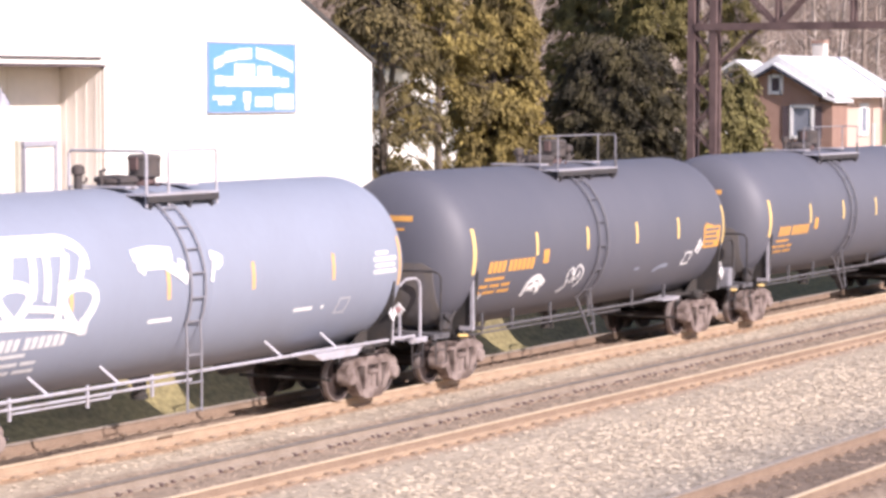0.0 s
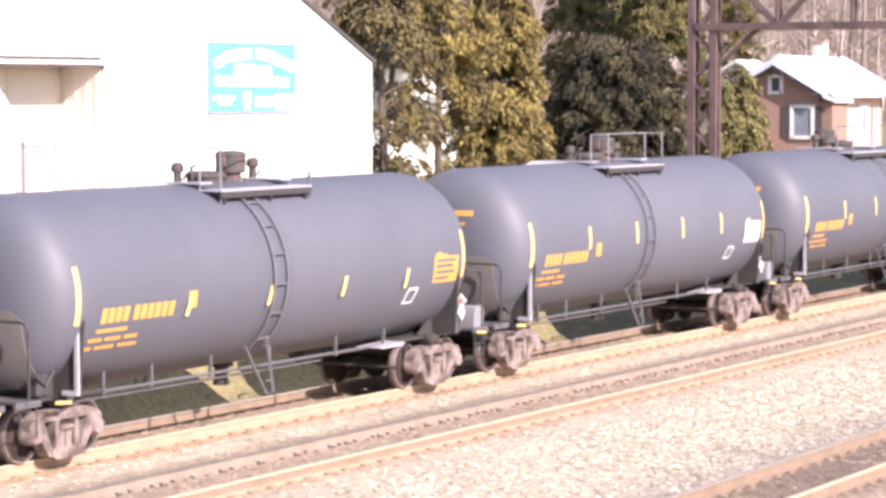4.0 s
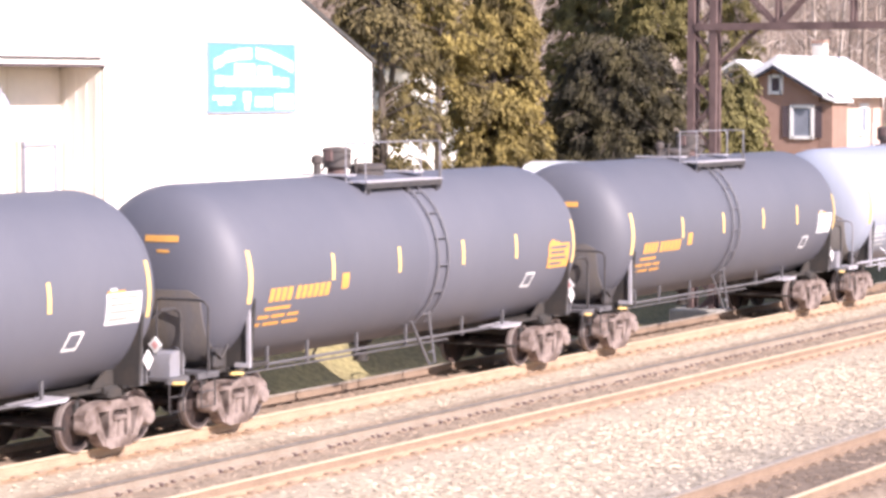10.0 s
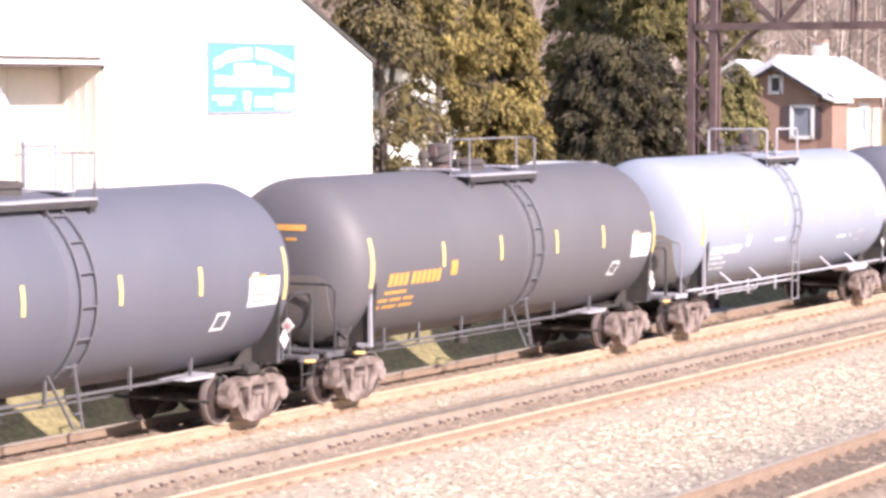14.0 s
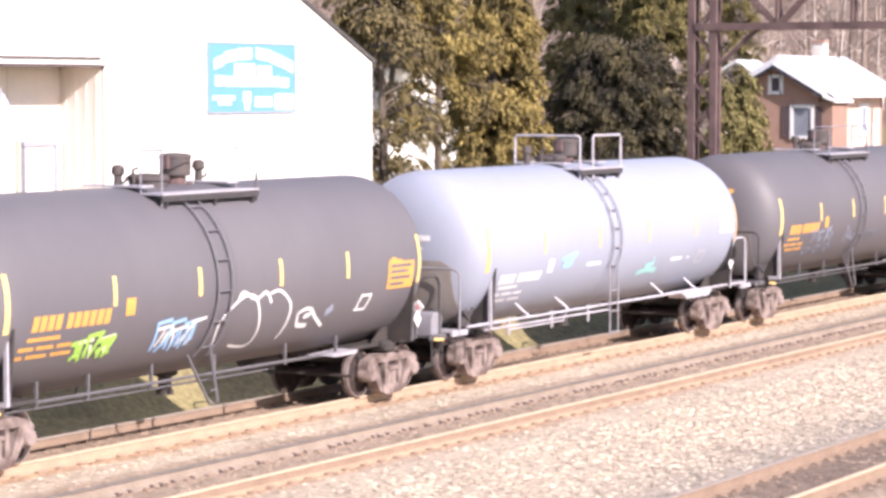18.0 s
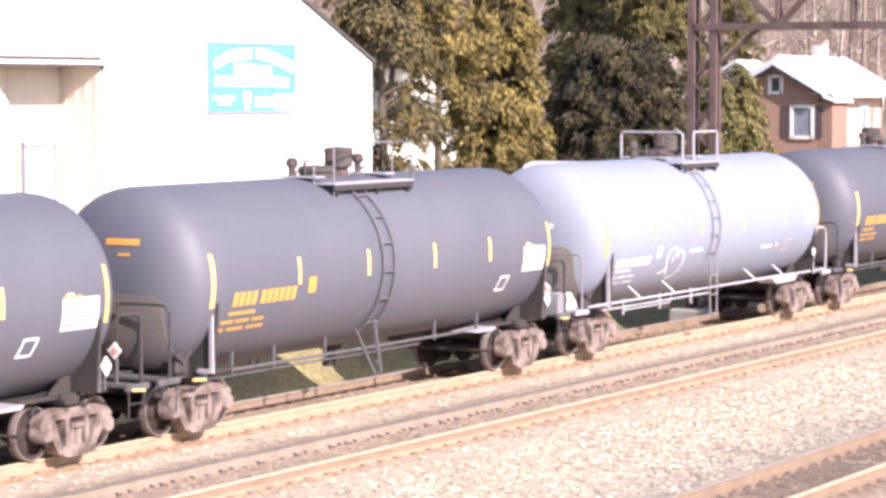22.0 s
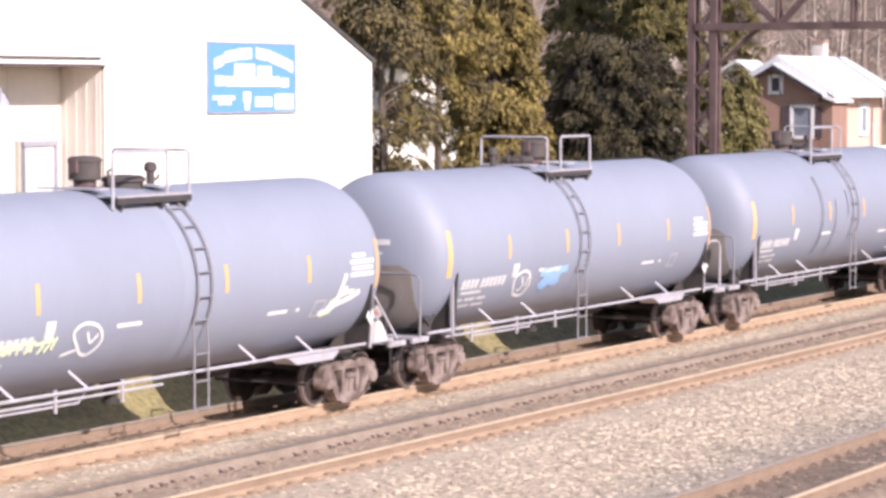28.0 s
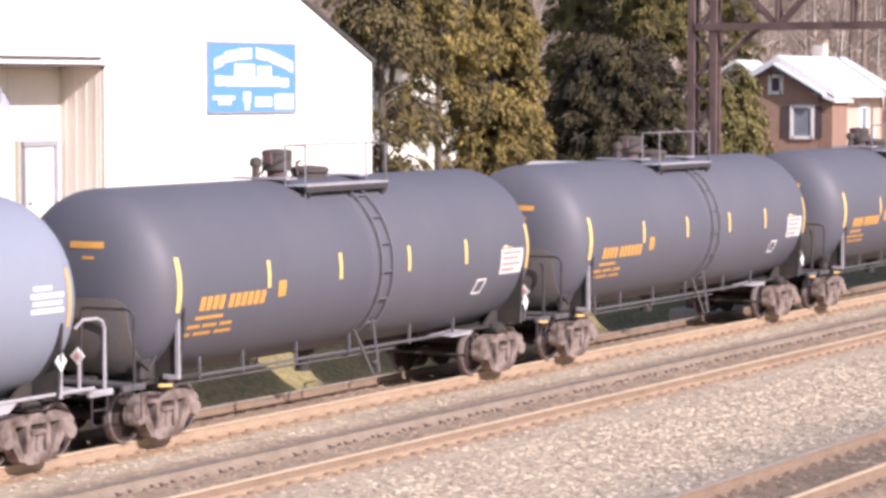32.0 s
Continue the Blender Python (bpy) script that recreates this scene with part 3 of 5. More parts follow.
def mesh_head_shield(paint):
    g = Geo()
    ny, nz = 10, 8
    v = []
    for j in range(nz + 1):
        for i in range(ny + 1):
            y, z = -1.02 + 2.04 * i / ny, 1.12 + 1.25 * j / nz
            if j == nz and i in (0, ny):
                z -= 0.12
            r = min(0.985, math.hypot(y, z - CZ) / RAD)
            v.append((-HALF - DEEP * dome(r) - 0.11, y, z))
    f = [(j * (ny + 1) + i, j * (ny + 1) + i + 1, (j + 1) * (ny + 1) + i + 1, (j + 1) * (ny + 1) + i) for j in range(nz) for i in range(ny)]
    n = len(v)
    v2 = [(x + 0.025, y, z) for x, y, z in v]
    edge = list(range(ny + 1)) + [j * (ny + 1) + ny for j in range(1, nz + 1)] + [nz * (ny + 1) + i for i in range(ny - 1, -1, -1)] + [j * (ny + 1) for j in range(nz - 1, 0, -1)]
    f2 = [tuple(reversed([k + n for k in q])) for q in f] + [(edge[k], edge[(k + 1) % len(edge)], edge[(k + 1) % len(edge)] + n, edge[k] + n) for k in range(len(edge))]
    g.add(v + v2, f + f2)
    return g.mesh("head_shield", paint, 40)


def arc(x, a0, a1, out, n=12):
    """Points round the near side of the tank from angle a0 to a1 (degrees above level)."""
    return [(x, -(RAD + out) * math.cos(radians(a0 + (a1 - a0) * k / n)), CZ + (RAD + out) * math.sin(radians(a0 + (a1 - a0) * k / n))) for k in range(n + 1)]


def mesh_ladder_side(kind):
    """One ladder stringer: bent round the tank, on the pale cars with a straight foot."""
    g = Geo()
    pts = arc(0, 62, -22 if kind == "B" else -48, 0.06)
    if kind == "B":
        y, z = pts[-1][1], pts[-1][2]
        pts += [(0, y - 0.02, 1.5), (0, y - 0.02, 0.45)]
    g.tube(pts, 0.021, 6)
    return g


def railing(kind, x0, x1):
    """The guard rails of the top platform, with a gap at the ladder; on the dark cars only a thin frame along the walkway."""
    g = Geo()
    top = 4.74
    if kind == "A":
        ring = [(x1, -0.98), (x1, -0.55), (x0, -0.55), (x0, -0.98)]
        for x, y in ring:
            g.tube([(x, y, 3.82), (x, y, top)], 0.017, 6)
        g.tube([(x, y, top) for x, y in ring], 0.015, 6)
        g.tube([(x1, -0.98, 3.82), (x1, -0.98, 4.28)], 0.03, 6, m=1)
        return g.mesh("railing", [M_LADDER, M_RAILD])
    u = 1 if x1 > x0 else -1
    g.tube([(x0, 0.6, 3.95), (x0, 0.6, top - 0.05), (x0, 0.55, top), (x0, -0.92, top), (x0, -0.98, top - 0.05), (x0, -0.98, 3.82)], 0.026, 6)
    a = x0 + u * 0.62
    g.tube([(a, -0.98, 3.82), (a, -0.98, top - 0.05), (a + u * 0.05, -0.98, top), (x1 - u * 0.05, -0.98, top), (x1, -0.98, top - 0.05), (x1, -0.98, 3.82)], 0.028, 6)
    return g.mesh("railing", M_RAILW)


def add_platform(car, kind, x0, x1, rail):
    """Gratings along both sides and across both ends of the top fittings."""
    z = 4.0
    # pale lit top; the dark lip paints in the shade of the underside
    side = once(("grating", kind), lambda: Geo().box((0, 0, 0.02), (x1 - x0, 0.44, 0.03)).box((0, -0.2, -0.05), (x1 - x0, 0.03, 0.11), m=1).mesh("grating", [M_RAILW, M_IRON]))
    pf = part("platform", side, car, ((x0 + x1) / 2, -0.82, z))
    part("grating", side, pf, (0, 1.64, 0), rot=(0, 0, 180))
    end = once(("grating_end", kind), lambda: Geo().box((0, 0, 0), (0.34, 1.22, 0.03)).mesh("grating", M_RAILW))
    for x in (x0, x1):
        part("grating", end, pf, (x - (x0 + x1) / 2 + (0.17 if x == x0 else -0.17), 0.82, 0.14))
    return pf


def bracket_mesh(mat_):
    return Geo().box((0, -0.85, 3.9), (0.05, 0.35, 0.14), (18, 0, 0)).mesh("platform_bracket", mat_)


def bonnet_mesh(m):
    """The valve housing: a flange and neck, a wider drum with a hinged lid."""
    g = Geo()
    g.lathe([(0.34, 4.05), (0.34, 4.1), (0.19, 4.12), (0.19, 4.26)], 20, m=1)
    g.lathe([(0.1, 4.25), (0.255, 4.26), (0.27, 4.28), (0.27, 4.55), (0.285, 4.56), (0.285, 4.6), (0.24, 4.64), (0.02, 4.66)], 20)
    g.box((-0.29, 0, 4.5), (0.07, 0.14, 0.22), m=1).box((0.29, -0.03, 4.42), (0.05, 0.1, 0.2), m=1)
    for k in range(8):
        g.lathe([(0.025, 4.09), (0.025, 4.15), (0.005, 4.155)], 6, "z", (0.28 * math.cos(k * 0.785), 0.28 * math.sin(k * 0.785), 0), m=1)
    return g.mesh("valve_bonnet", [m, M_MAST], 35)


def vent_mesh():
    g = Geo()
    g.lathe([(0.12, 4.06), (0.12, 4.1), (0.07, 4.12), (0.07, 4.34), (0.105, 4.36), (0.115, 4.4), (0.105, 4.48), (0.05, 4.52)], 12)
    g.tube([(0.08, 0, 4.2), (0.16, -0.04, 4.24), (0.18, -0.04, 4.3)], 0.025, 5)
    return g.mesh("vent_valve", M_FITTING, 35)


def manway_mesh():
    g = Geo()
    g.lathe([(0.33, 4.06), (0.33, 4.2), (0.37, 4.21), (0.37, 4.27), (0.30, 4.31), (0.05, 4.33)], 20)
    g.tube([(-0.4, 0, 4.15), (-0.42, 0, 4.4), (-0.3, 0, 4.42)], 0.03, 5)
    return g.mesh("manway", M_FITTING, 35)


def build_car(i):
    kind, paint, block, label = CARS[i]
    if i in WARM:
        paint = M_DARKW
    car = thing("tank_car", label, "tank car", (car_x(i, 0), 0.7525, 0), "tank cars of the passing train")
    rail = M_RAILW if kind == "B" else M_RAILD
    pk = paint.name
    end_iron = rail if kind == "B" else M_IRON
    tank = part("tank", once(("tank", pk), lambda: mesh_tank(paint)), car)
    for s in (-1, 1):
        part("stub_sill", once("sill", mesh_sill), car, rot=(0, 0, 0 if s > 0 else 180))
        part("coupler", once("coupler", mesh_coupler), car, (s * 7.12, 0, 0.86), rot=(0, 0, 0 if s > 0 else 180))
        part("head_shield", once(("shield", kind), lambda: mesh_head_shield(M_SHIELD_B if kind == "B" else M_SHIELD_A)), car, rot=(0, 0, 0 if s < 0 else 180))
        add_truck(car, TRUCK_X + 0.13 if s > 0 else -TRUCK_X)
        # end platform, steps and grab irons
        ep = part("end_platform", once(("endp", kind), lambda: Geo().box((0, 0, 0), (0.34, 2.9, 0.05)).box((0.1, -1.4, -0.02), (0.6, 0.06, 0.1)).box((0.1, 1.4, -0.02), (0.6, 0.06, 0.1)).mesh("end_platform", rail)), car, (s * 6.97, 0, 1.02), rot=(0, 0, 0 if s > 0 else 180))
        for y in (-1.4, 1.4):
            st = once("step", lambda: Geo().tube([(-0.2, 0, 0.0), (-0.2, 0, -0.52), (0.2, 0, -0.52), (0.2, 0, 0.0)], 0.015, 5).tube([(-0.2, 0, -0.27), (0.2, 0, -0.27)], 0.013, 5).mesh("step", M_IRON))
            part("step", st, car, (s * 7.05, y, 1.0))
        loop = once(("loop", kind), lambda: Geo().tube([(0.1, 0, 0), (0.1, 0, 0.95), (0.04, 0, 1.08), (-0.1, 0, 1.13), (-0.45, 0, 1.13), (-0.52, 0.1, 1.0)], 0.03, 6).mesh("grab_rail", end_iron))
        brake_end = kind == "B" and (s > 0 and i in BRAKE_RIGHT or s < 0 and i in BRAKE_LEFT)
        if brake_end:
            part("brake_strut", once("brake_strut", lambda: Geo().tube([(-0.4, -1.12, 2.1), (0.32, -1.3, 1.06)], 0.028, 6).mesh("brake_strut", M_RAILW)), car, (s * 6.95, 0, 0), rot=(0, 0, 0 if s > 0 else 180))
            bx = part("brake_box", once("end_brake_box", lambda: Geo().prism([(-0.2, 0), (0.28, 0), (0.2, 0.16), (0.02, 0.34), (-0.1, 0.36)], -0.26, 0.26).mesh("brake_box", M_STENCIL)), car, (s * 6.98, -0.85, 1.06), "white hand brake housing")
            part("brake_wheel", once("end_brake_wheel", lambda: Geo().tube([(0.32, 0.2 * math.cos(k * 0.4488), 0.3 + 0.2 * math.sin(k * 0.4488)) for k in range(15)], 0.016, 5, cap=False).tube([(0.32, 0, 0.3), (0.1, 0, 0.25)], 0.03, 6).mesh("brake_wheel", M_RAILD)), bx, rot=(0, 0, 0 if s > 0 else 180))
        else:
            part("grab_rail", loop, car, (s * 7.22, -1.3 * s, 1.03), rot=(0, 0, 0 if s > 0 else 180))
        bar = once(("bar", kind), lambda: Geo().tube([(0, 0, 0), (0, 0, 0.95), (0.06, 0, 1.0), (0.4, 0, 1.0)], 0.022, 6).mesh("grab_iron", end_iron))
        if s > 0:
            part("grab_iron", bar, car, (s * 6.8, 1.3 * s, 1.03), rot=(0, 0, 0 if s < 0 else 180))
        hoop = once(("hoop", kind), lambda: Geo().tube([(0, -1.36, 1.03), (0, -1.36, 2.12), (0, -1.30, 2.2), (0, -1.2, 2.23), (0, -0.4, 2.23), (0, -0.32, 2.2), (0, -0.3, 2.1), (0, -0.3, 1.03)], 0.024, 6).mesh("end_hoop", M_LADDER if kind == "B" else M_IRON))
        part("end_hoop", hoop, car, (s * 6.98, 0, 0), rot=(0, 0, 0 if s < 0 else 180))
        part("bolster_plate", once("bolster_plate", lambda: Geo().box((0, 0, 0.955), (2.3, 2.0, 0.07), bev=0.02).box((0, 0, 0.9), (0.36, 2.3, 0.16), bev=0.03).box((0.62, 0, 0.78), (0.1, 1.7, 0.3)).box((-0.62, 0, 0.78), (0.1, 1.7, 0.3)).mesh("bolster_plate", M_FRAME)), car, (s * TRUCK_X, 0, 0))
        if kind == "A":
            part("cut_lever", once("cut_lever", lambda: Geo().tube([(0, -1.42, 0.96), (0.35, -1.42, 0.93), (0.5, -1.25, 0.9)], 0.028, 6).mesh("cut_lever", M_YELLOW)), car, (s * 6.9 if s > 0 else -6.4, 0, 0), "yellow uncoupling lever")
        part("brake_lever_box", once("lever", lambda: Geo().box((0, 0, 0), (0.3, 0.16, 0.34), bev=0.03).tube([(0.2, -0.1, 0.2), (0, -0.1, 0), (-0.22, -0.1, 0.15)], 0.03, 5).mesh("brake_lever_box", M_IRON)), car, (s * 6.45, s * 1.15, 1.22), rot=(0, 0, 0 if s < 0 else 180))
        dia = once("diamond", lambda: Geo().prism([(0, -0.165), (0.165, 0), (0, 0.165), (-0.165, 0)], -0.012, 0.012).mesh("placard", M_STENCIL))
        diar = once("diamond_end", lambda: Geo().prism([(0, -0.14), (0.14, 0), (0, 0.14), (-0.14, 0)], -0.012, 0.012, axis="x").prism([(0, -0.07), (0.07, 0), (0, 0.07), (-0.07, 0)], -0.02, 0.02, m=1, axis="x").mesh("placard", [M_STENCIL, M_PINK]))
        y = -1.38 * s
        dx, dz = (5.93, 1.60) if kind == "B" else (6.1, 1.42)
        hold = part("placard_holder", once(("hold", kind), lambda: Geo().box((0, 0, (1.05 + dz) / 2), (0.045, 0.045, dz - 1.05)).mesh("placard_holder", rail)), car, (s * dx, y * 1.07, 0))
        part("placard", dia, hold, (0, -0.045 * s, dz), "white diamond placard", rot=(0, 0, 8))
        if s > 0:
            hold2 = part("placard_holder", once(("hold2", kind), lambda: Geo().box((0, 0, 1.24), (0.04, 0.04, 0.5)).mesh("placard_holder", rail)), car, (s * 7.06, -1.0, 0))
            part("placard", diar, hold2, (-0.04, 0, 1.56), "white and red diamond placard")
        part("brake_rod", once("brod", lambda: Geo().tube([(0, -1.0, 0.35), (0, 1.0, 0.35)], 0.03, 5).mesh("brake_rod", M_FRAME)), car, (s * 4.6, 0, 0.1))
    if i in TURNED and kind == "A":
        bx = part("brake_box", once("brake_box", lambda: Geo().prism([(-0.2, -0.2), (-0.2, 0.08), (-0.15, 0.18), (-0.05, 0.22), (0.08, 0.22), (0.16, 0.16), (0.2, 0.05), (0.2, -0.2)], -0.2, 0.2).mesh("brake_box", M_LADDER, 40)), car, (7.2, -1.1, 1.24), "pale grey hand brake housing")
        part("brake_wheel", once("brake_wheel", lambda: Geo().tube([(0.03, 0.2 * math.cos(k * 0.4488), 0.2 * math.sin(k * 0.4488)) for k in range(15)], 0.018, 5, cap=False).tube([(0.03, -0.2, 0), (0.03, 0.2, 0)], 0.012, 4).mesh("brake_wheel", M_RAILD)), bx, (0.19, 0, 0.05))
    # saddle posts beside the end stripes
    posts = [once(("post", pale), lambda: Geo().box((0, 0, 1.52), (0.055, 0.07, 0.98)).box((0, 0.12, 1.06), (0.08, 0.3, 0.07)).mesh("saddle_post", M_RAILW if pale else M_RAILD)) for pale in (True, False)]
    for x in (-5.95, 5.95):
        for y in (-1.48, 1.48):
            part("saddle_post", posts[1 if kind == "A" and x > 0 else 0], car, (x, y, 0), rot=(0, 0, 0 if y < 0 else 180))
    web = once("web", lambda: Geo().prism([(-1.5, 1.02), (1.5, 1.02), (1.58, 2.2), (1.4, 1.75), (1.0, 1.3), (0.5, 1.02), (-0.5, 1.02), (-1.0, 1.3), (-1.4, 1.75), (-1.58, 2.2)], -0.03, 0.03, axis="x").mesh("saddle", M_FRAME))
    for x in (-5.9, 5.9):
        part("saddle", web, car, (x, 0, 0))
    # ladder and platform
    turned = -1 if i in TURNED else 1
    lx = (-0.5 if kind == "B" else 0.45) * turned
    for dy in (0, 1):
        lad = part("ladder", once(("ladder", kind), lambda: ladder_mesh(kind, M_LADDER if kind == "B" else M_LADDERD)), car, (lx, 0, 0), rot=(0, 0, 180 * dy))
    px0, px1 = (-1.05, 1.0) if kind == "B" else (-1.36, 1.48)
    pf = add_platform(car, kind, px0, px1, rail)
    for x in (px0 + 0.15, 0.2, px1 - 0.15):
        for r in (0, 180):
            part("platform_bracket", once(("bracket", kind), lambda: bracket_mesh(M_IRON)), car, (x, 0, 0), rot=(0, 0, r))
    rx = (px0 + 0.05, px1 + 0.0) if turned > 0 or kind == "A" else (px1 - 0.0, px0 - 0.05)
    part("railing", once(("railing", kind, rx), lambda: railing(kind, *rx)), car)
    fx = [x * turned for x in ((0.42, -1.4, -0.5) if kind == "B" else (-0.58, -1.28, 0.35))]
    part("valve_bonnet", once(("bonnet", kind), lambda: bonnet_mesh(M_FITTING)), car, (fx[0], 0.1, 0))
    part("vent_valve", once("vent", vent_mesh), car, (fx[1], 0.1, 0))
    part("manway", once("manway", manway_mesh), car, (fx[2], 0, 0))
    if kind == "A" and turned < 0:
        part("vent_valve", once("vent", vent_mesh), car, (1.12 * turned, 0.05, -0.03))
    # pipes and sills along the bottom
    if kind == "B":
        sl = once("side_sill", lambda: Geo().tube([(-6.85, 0, 1.1), (6.85, 0, 1.1)], 0.03, 6).mesh("side_sill", rail))
        sl2 = once("lower_pipe", lambda: Geo().tube([(-5.0, 0, 0.9), (-2.6, 0, 0.9), (-2.3, 0.1, 1.02)], 0.02, 6).mesh("lower_pipe", rail))
        for y in (-1.45, 1.45):
            part("side_sill", sl, car, (0, y, 0))
        part("lower_pipe", sl2, car, (0, -1.4, 0))
        sl3 = once("long_pipe", lambda: Geo().tube([(-6.1, -1.42, 0.975), (-0.4, -1.42, 0.975)], 0.024, 6).mesh("long_pipe", rail))
        part("long_pipe", sl3, car)
        for x in (-5.1, -3.2, -1.5):
            part("pipe_hanger", once("pale_hanger", lambda: Geo().box((0, 0, 0), (0.05, 0.04, 0.36)).mesh("pipe_hanger", rail)), car, (x, -1.43, 0.98))
        br = once("strut", lambda: Geo().tube([(0, 0, 0), (-0.17, 0.26, 0.28)], 0.03, 5).mesh("strut", rail))
        for x in (-4.2, -2.4, 2.3, 4.1):
            for y, r in ((-1.45, 0), (1.45, 180)):
                part("strut", br, car, (x, y, 1.1), rot=(0, 0, r))
        wk = once("walk_plate", lambda: Geo().prism([(3.2, 1.07), (4.9, 1.07), (4.7, 0.93), (3.5, 0.93)], -1.5, -1.05).mesh("walk_plate", rail))
        part("walk_plate", wk, car)
    else:
        rod = once("rod", lambda: Geo().tube([(-5.2, -0.95, 0.93), (4.6, -0.95, 0.93)], 0.03, 6).tube([(-5.2, -0.85, 0.82), (2.0, -0.85, 0.82)], 0.022, 6).mesh("brake_pipe", M_RAILD))
        part("brake_pipe", rod, car)
        hang = once("hang", lambda: Geo().box((0, 0, 0), (0.05, 0.05, 0.42)).mesh("pipe_hanger", M_RAILD))
        for x in (-4.6, -3.3, -1.6, 0.2, 2.4, 4.1):
            part("pipe_hanger", hang, car, (x, -0.95, 1.08))
        vb = once("brace", lambda: Geo().tube([(-0.55, -1.25, 1.35), (-0.05, -1.35, 0.5), (0.18, -1.35, 0.5), (0.1, -1.25, 1.5)], 0.028, 5).tube([(-0.05, -1.35, 0.72), (0.14, -1.35, 0.72)], 0.022, 5).mesh("ladder_brace", M_RAILD))
        part("ladder_brace", vb, car, (lx, 0, 0))
        part("ladder_brace", vb, car, (lx, 0, 0), rot=(0, 0, 180))
        wk = once("slope_sheet", lambda: Geo().prism([(3.5, 0.93), (4.5, 0.97), (4.4, 0.9), (3.7, 0.9)], -1.2, -0.7).mesh("walk_plate", M_RAILW))
        part("walk_plate", wk, car)
    out = once("outlet", lambda: Geo().lathe([(0.22, 0.98), (0.22, 0.86), (0.12, 0.82), (0.12, 0.62), (0.15, 0.6), (0.15, 0.52)], 14).mesh("bottom_outlet", M_FRAME, 35))
    part("bottom_outlet", out, car, (0.1, 0, 0))
    cyl = once("air_tank", lambda: Geo().lathe([(0.02, -0.5), (0.18, -0.44), (0.2, -0.38), (0.2, 0.38), (0.18, 0.44), (0.02, 0.5)], 14, "x").mesh("air_reservoir", M_FRAME, 35))
    part("air_reservoir", cyl, car, (3.2, 0.15, 0.85))
    # painted marks
    yel = M_FADED if kind == "B" else M_YELLOW
    for x in ((-6.17, 6.07) if kind == "B" else (-6.05, 6.05)):
        part("reflector", once(("tall_stripe", x, kind), lambda: patch(Geo(), x - 0.055, x + 0.055, 2.12, 3.02, n=6).mesh("reflector", yel)), tank)
    slant = i == 4
    short = once(("short", slant, kind), lambda: patch(Geo(), -0.05, 0.05, 2.36, 2.83, n=4, lean=0.5 if slant else 0).mesh("reflector", yel))
    for x in ((-3.8, -1.25, 1.2, 3.75) if kind == "B" else (-3.42, -1.1, 1.32, 3.5) if not slant else (-3.2, -0.8, 1.6, 3.8)):
        part("reflector", short, tank, (x, 0, -0.3 if slant else 0))
    mm = M_ORANGE if kind == "A" else M_WORN
    mk = mm.name
    z0, h, x0, step = (2.10, 0.235, -5.45, 0.188) if kind == "A" else (1.84, 0.19, -5.6, 0.172)
    glyph = once(("glyph", mk), lambda: patch(Geo(), 0, step * 0.76, z0, z0 + h, lean=0.12).mesh("lettering", mm))
    for k in range(10):
        part("lettering", glyph, tank, (x0 + step * k + (0.0 if k < 4 else 0.09), 0, 0))
    dz = 0.0 if kind == "A" else -0.22
    for k, (x, w, z) in enumerate(((-5.5, 0.8, 1.95), (-5.65, 0.36, 1.81), (-5.22, 0.42, 1.81), (-4.72, 0.36, 1.81), (-5.65, 0.16, 1.68), (-5.4, 0.5, 1.68), (-4.8, 0.5, 1.68))):
        part("lettering", once(("line", mk, k), lambda: patch(Geo(), x, x + w, z + dz, z + dz + 0.06).mesh("lettering", mm)), tank)
    part("lettering", once(("plate", mk), lambda: patch(Geo(), -3.12, -2.88, 2.18 + dz, 2.46 + dz).mesh("lettering", mm)), tank, (-0.45 if kind == "B" else 0, 0, 0))
    for k in range(2):
        hd = once(("headmark", mk, k), lambda: head_marks(mm, k, 0.0 if kind == "A" else -0.42))
        part("lettering", hd, tank)
        part("lettering", hd, tank, rot=(0, 0, 180))
    if block == "orange":
        bl = once("block_o", lambda: stencil_block(M_ORANGE, M_DARK))
    elif block == "white":
        bl = once("block_w", lambda: stencil_block(M_WORN, M_BLUSH))
    else:
        bl = None
        for k, (x, w, z, hh) in enumerate(((5.2, 0.45, 2.72, 0.07), (5.12, 0.8, 2.60, 0.08), (5.16, 0.72, 2.49, 0.07), (5.12, 0.8, 2.37, 0.08))):
            part("lettering", once(("block_b", k), lambda: patch(Geo(), x, x + w, z, z + hh).mesh("lettering", M_WORN)), tank)
    if bl:
        part("stencil_panel", bl, tank)
    sg = once(("small_sign", kind), lambda: patch(patch(patch(patch(Geo(), 4.0, 4.36, 1.72, 1.76, lean=0.3), 4.07, 4.43, 1.98, 2.02, lean=0.3), 4.0, 4.05, 1.72, 2.0, lean=0.3), 4.33, 4.38, 1.72, 2.0, lean=0.3).mesh("stencil_square", M_STENCIL if kind == "A" else M_RAILW))
    part("stencil_square", sg, tank)
    if kind == "B":
        for k, (x, w, z, ln) in enumerate(((-1.75, 0.65, 2.0, 0), (2.6, 0.6, 1.86, 0.3), (3.5, 0.1, 1.86, 0))):
            part("lettering", once(("dash", k), lambda: patch(Geo(), x, x + w, z, z + 0.065, lean=ln).mesh("lettering", M_STENCIL)), tank)
    return car, tank


